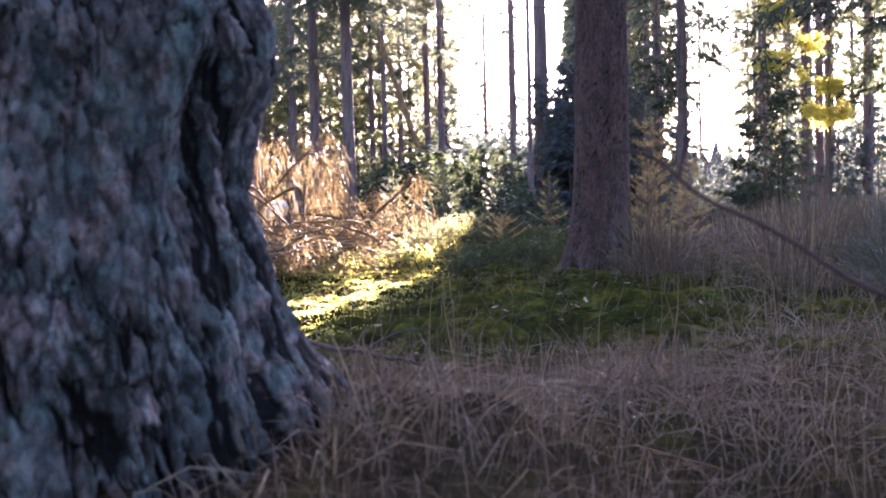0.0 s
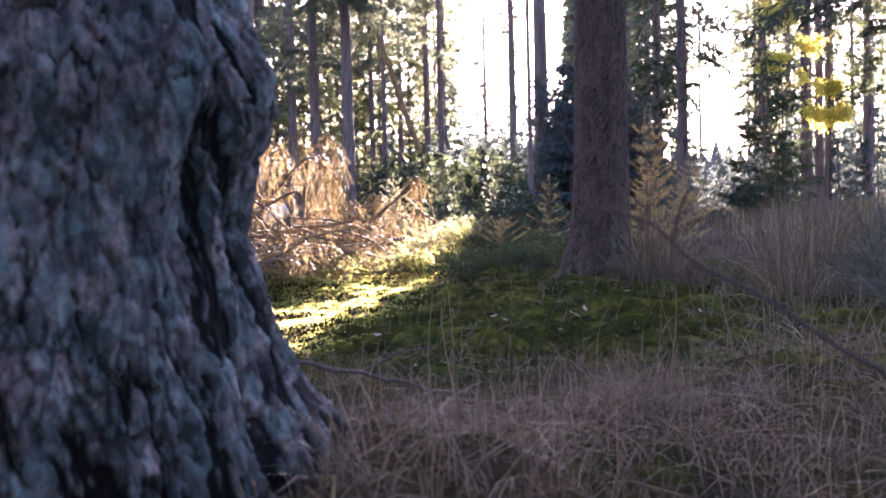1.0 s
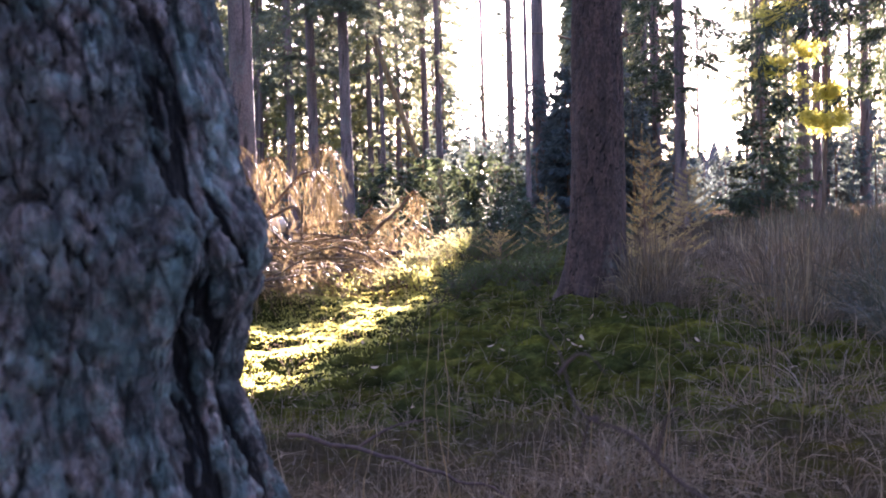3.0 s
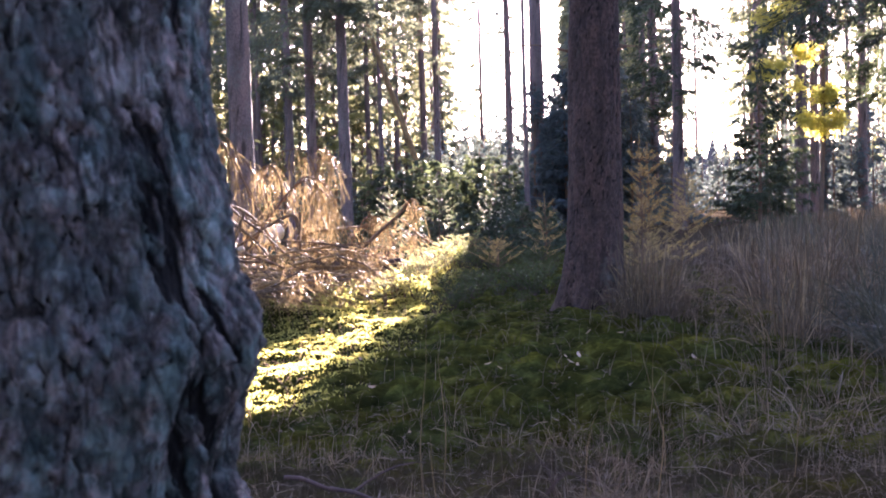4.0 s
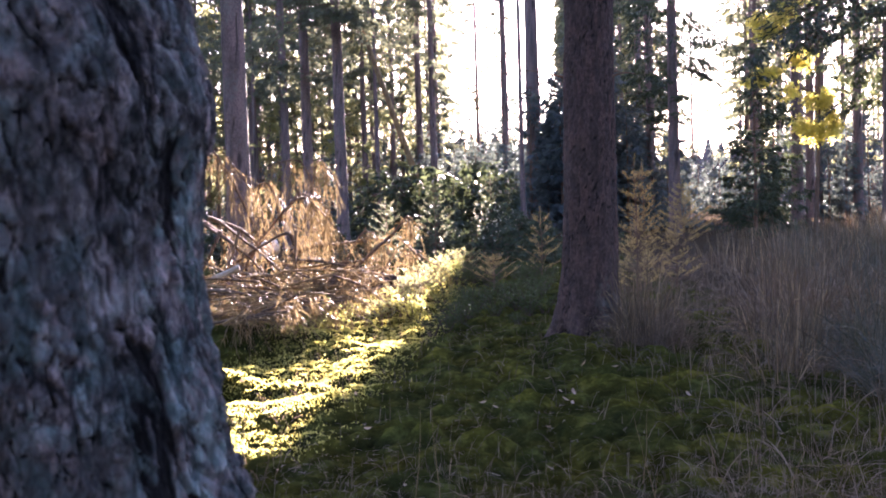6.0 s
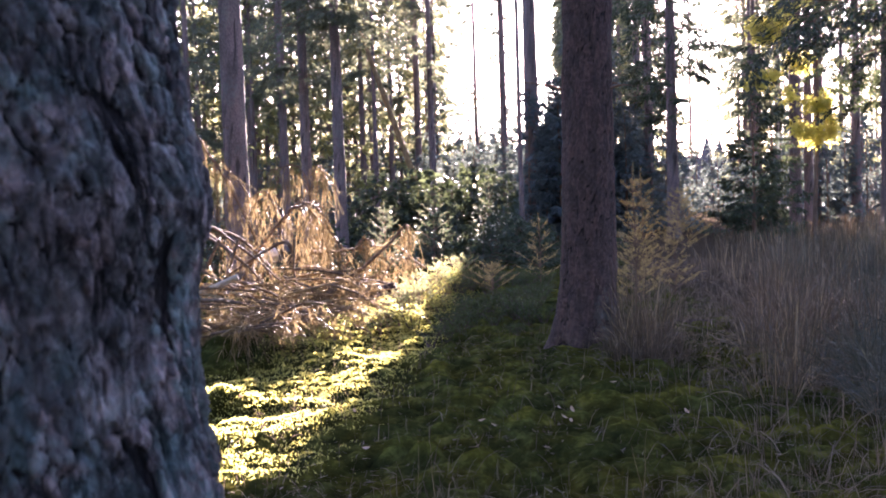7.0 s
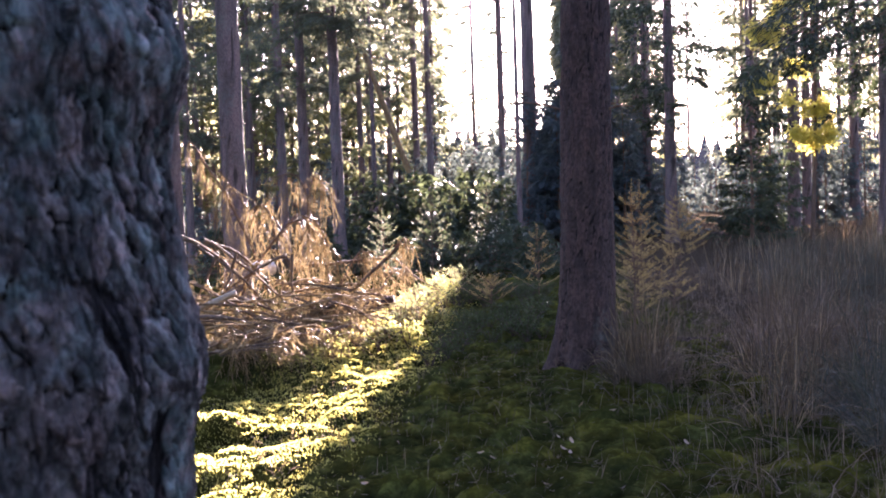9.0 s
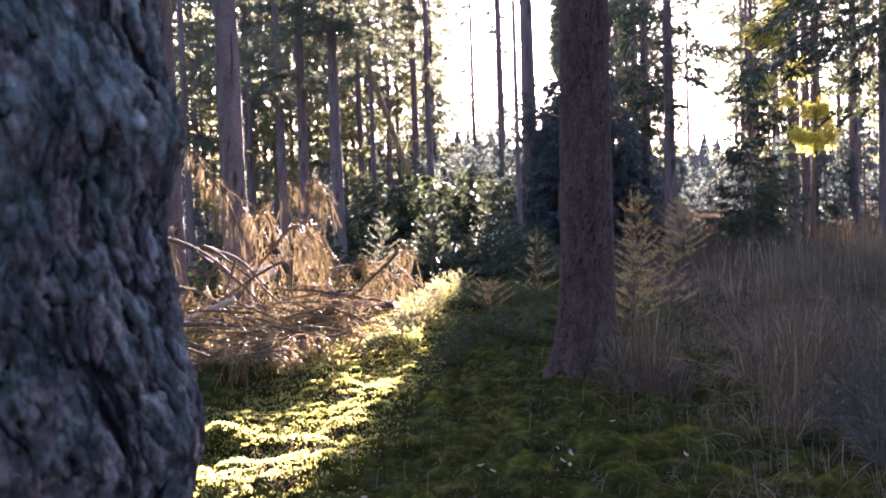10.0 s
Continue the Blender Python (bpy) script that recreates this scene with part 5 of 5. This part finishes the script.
STALK = [(-0.117, 0.84, 0.30), (-0.12, 0.88, 0.34), (-0.125, 0.92, 0.362), (-0.14, 0.92, 0.36)]
STRAW = "broken pale straw stalk caught in the withered grass"
stick("straw_stalk", [(0.012, 1.31, 0.268), (0.061, 1.2, 0.261), (0.105, 1.09, 0.252)], [0.0032, 0.0028, 0.0022], STRAW, WOOD_STRAW, 5, wobble=0.12)
stick("straw_stalk", STALK, [0.0024, 0.0022, 0.002, 0.0014], STRAW, WOOD_STRAW, 5, wobble=0.12)
stick("straw_stalk", [(-0.085, 0.86, 0.29), (-0.078, 0.88, 0.325)], [0.0024, 0.0018], STRAW, WOOD_STRAW, 5, wobble=0.12)
stick("straw_stalk", [(-0.045, 0.95, 0.285), (0.0, 0.9, 0.28)], [0.0024, 0.0018], STRAW, WOOD_STRAW, 5, wobble=0.12)
stick("bramble_stem", [(0.52, 0.56, 0.25), (0.40, 0.6, 0.40), (0.29, 0.67, 0.50), (0.24, 0.70, 0.54), (0.17, 0.75, 0.59), (0.13, 0.78, 0.615), (0.10, 0.80, 0.65), (0.09, 0.81, 0.70)],
      [0.0024, 0.0022, 0.002, 0.0018, 0.0016, 0.0011, 0.0008, 0.0005], "thin dark arching bramble stem close by", STEM_DARK,
      forks=[((0.17, 0.75, 0.59), (0.19, 0.74, 0.625), 0.0016), ((0.13, 0.78, 0.615), (0.115, 0.79, 0.57), 0.002), ((0.10, 0.80, 0.65), (0.14, 0.80, 0.645), 0.0018)])

# a slender tree with golden leaves in the sun
GOLD_CLUMPS = ((0.0, 0.0, 2.8, 0.50, 0.52, 1100), (-0.92, 0.0, 5.14, 0.55, 0.45, 800), (-1.29, 0.0, 3.9, 0.38, 0.26, 380), (-0.28, 0.0, 4.28, 0.35, 0.25, 260), (-0.53, 0.0, 5.75, 0.5, 0.35, 400), (0.30, 0.0, 3.3, 0.28, 0.22, 200))
gold = thing("golden_tree", (8.95, 22.9, float(ground_z(8.95, 22.9))), "slender leafy tree with glowing yellow autumn leaves", "tree")
s = np.linspace(0, 1, 12)
g = Geo()
g.tube(np.stack([0.15 * np.sin(s * 3), 0.1 * s, -0.1 + 8.6 * s], 1), 0.06 * (1.05 - s), 8)
gl = Geo()
for cx, cy, cz, rx, rz, n in GOLD_CLUMPS:
    g.tube(np.array([[0.1, 0.05, cz - 0.5], [cx * 0.5, cy * 0.5, cz - 0.2], [cx, cy, cz]]), np.array([0.02, 0.014, 0.006]), 5)
    n = int(n * 1.9)
    c = rng.normal(size=(14, 3)) * [rx * 0.5, rx * 0.5, rz * 0.5]
    at = c[rng.integers(0, 14, n)] + rng.normal(size=(n, 3)) * [rx * 0.22, rx * 0.22, rz * 0.2] + [cx, cy, cz]
    gl.leaves(at, rng.normal(size=(n, 3)) + [0, 0, -0.6], rng.normal(size=(n, 3)), 0.10 * rng.uniform(0.6, 1.3, n), 0.065)
part("trunk", g.mesh("trunk", WOOD_DEAD), gold)
part("foliage", gl.mesh("foliage", LEAF_GOLD), gold, "glowing yellow leaves")

# a dark spruce at the right whose boughs hang into view
edge_tree = tree("spruce_tree", 8.0, 13.4, 0.36, 19, 2.6, 3.2, "big spruce with dark drooping boughs at the meadow's edge", mat=NEEDLE_SHADE, branches=110, tufts=150, tuft=0.15)
for z, az, ln, n, rise, droop in ((4.5, 3.46, 4.4, 900, -0.15, 0.28), (4.75, 3.42, 3.9, 520, -0.10, 0.24), (4.2, 3.50, 3.7, 420, -0.12, 0.26), (5.2, 3.36, 3.4, 420, -0.08, 0.25),
                                 (5.6, 3.2, 3.2, 420, -0.05, 0.3), (3.5, 3.3, 2.3, 300, 0.04, 0.36), (4.9, 3.05, 3.0, 360, 0.04, 0.36), (3.9, 2.9, 2.6, 300, 0.04, 0.36)):
    geo = Geo()
    needle_branch(geo, np.array([0, 0, z]), az, ln, droop, n * 2, 0.14, 0.026, rise)
    part("bough", geo.mesh("bough", NEEDLE_SHADE, WOOD_DEAD), edge_tree)
for z, az, ln in ((3.6, 3.42, 4.0), (3.4, 3.5, 3.6), (3.75, 3.36, 4.2), (3.2, 3.45, 3.4)):
    s = np.linspace(0, 1, 8)
    g = Geo()
    limb = np.stack([math.cos(az) * ln * s, math.sin(az) * ln * s, z - 0.05 * ln * s + 0.1 * np.sin(s * 4)], 1)
    g.tube(limb, 0.014 * (1.1 - s), 5)
    n = 60
    u = rng.uniform(0.3, 1, n)
    at = np.stack([np.interp(u, s, limb[:, c]) for c in range(3)], 1)
    g.ribbons(at, at + rng.normal(scale=0.25, size=(n, 3)) - [0.15, 0.05, 0.2], 0.006, 0.02, 3, blunt=0.4)
    part("dead_branch", g.mesh("dead_branch", WOOD_DEAD), edge_tree)

# a leaning dead trunk in the stand
stick("leaning_trunk", [(-0.75, 28, 0.6), (-1.08, 28.0, 1.71), (-2.2, 28.0, 5.02), (-2.9, 28.2, 7.2)], [0.10, 0.10, 0.085, 0.06], "pale dead trunk leaning against its neighbour", WOOD_STRAW, 10)

# fallen leaves on the moss
def fallen_leaf(x, y, size):
    ob = thing("fallen_leaf", (x, y, float(surface(x, y)) + 0.02), "small pale tan fallen leaf on the moss", "leaf", "fallen leaves")
    u, v = np.meshgrid(np.linspace(-1, 1, 5), np.linspace(-1, 1, 4), indexing="ij")
    w = (1 - 0.8 * np.abs(u) ** 1.6) * v
    P = np.stack([u * size, w * size * 0.55, 0.25 * size * (u**2 + 0.6 * v**2 - 0.4)], -1)
    i, j = np.meshgrid(np.arange(4), np.arange(3), indexing="ij")
    part("blade", mesh_of("blade", P, np.stack([i * 4 + j, (i + 1) * 4 + j, (i + 1) * 4 + j + 1, i * 4 + j + 1], -1), LITTER), ob)
    ob.rotation_euler = (rng.normal(scale=0.3), rng.normal(scale=0.3), rng.uniform(0, 6.28))


for x, y, sz in ((0.61, 5.05, 0.022), (0.66, 5.1, 0.025), (0.64, 5.0, 0.02), (0.83, 5.93, 0.025), (0.56, 5.55, 0.018), (0.62, 5.4, 0.016), (0.98, 5.6, 0.022), (0.15, 4.95, 0.02), (0.22, 4.9, 0.026), (-0.45, 4.6, 0.02),
                 (-1.4, 5.9, 0.03), (-0.2, 3.6, 0.015), (0.45, 4.4, 0.018), (1.3, 5.1, 0.02), (-0.6, 5.4, 0.018)):
    fallen_leaf(x, y, sz)


lying_log("fallen_log", (7.05, 26.2, 0.30), (8.15, 25.9, 0.32), 0.07, BARK_SPRUCE, WOOD_CUT, "far fallen trunk at the end of the meadow")


def leafy_sprig(x, y, h, n, leaf, label):
    """A thin broadleaved seedling with a few light-catching leaves."""
    ob = thing("leafy_seedling", (x, y, float(ground_z(x, y)) - 0.01), label, "seedling", "leafy seedlings")
    s = np.linspace(0, 1, 7)
    path = np.stack([0.06 * np.sin(3 * s), 0.04 * s, h * s], 1)
    g = Geo()
    g.tube(path, 0.006 * (1.2 - s), 5)
    stem = part("stem", g.mesh("stem", STEM_DARK), ob)
    for k in range(n):
        t = 0.45 + 0.55 * (k + 0.5) / n
        at = np.array([[np.interp(t, s, path[:, c]) for c in range(3)]]) + rng.normal(scale=0.05, size=(1, 3))
        g = Geo()
        g.leaves(at, rng.normal(size=(1, 3)) + [0, 0, 0.2], rng.normal(size=(1, 3)), leaf * rng.uniform(0.7, 1.2), leaf * 0.6)
        part("leaf", g.mesh("leaf", LEAF_PALE), stem)


leafy_sprig(0.50, 22.0, 1.85, 12, 0.13, "thin seedling with a few pale sunlit leaves")
leafy_sprig(0.95, 21.0, 1.45, 10, 0.10, "thin seedling with a few pale sunlit leaves")
leafy_sprig(1.15, 19.5, 1.1, 14, 0.08, "thin seedling with a few pale sunlit leaves")
leafy_sprig(-0.25, 13.2, 0.55, 9, 0.05, "small seedling with pale reddish leaves above the moss")
for x, y, h in ((0.49, 18.0, 1.12), (0.82, 19.0, 1.16), (0.66, 18.4, 1.0), (0.35, 18.9, 1.05), (1.0, 18.3, 0.95)):
    leafy_sprig(x, y, h, 13, 0.075, "bushy seedling with pale leaves catching the light")
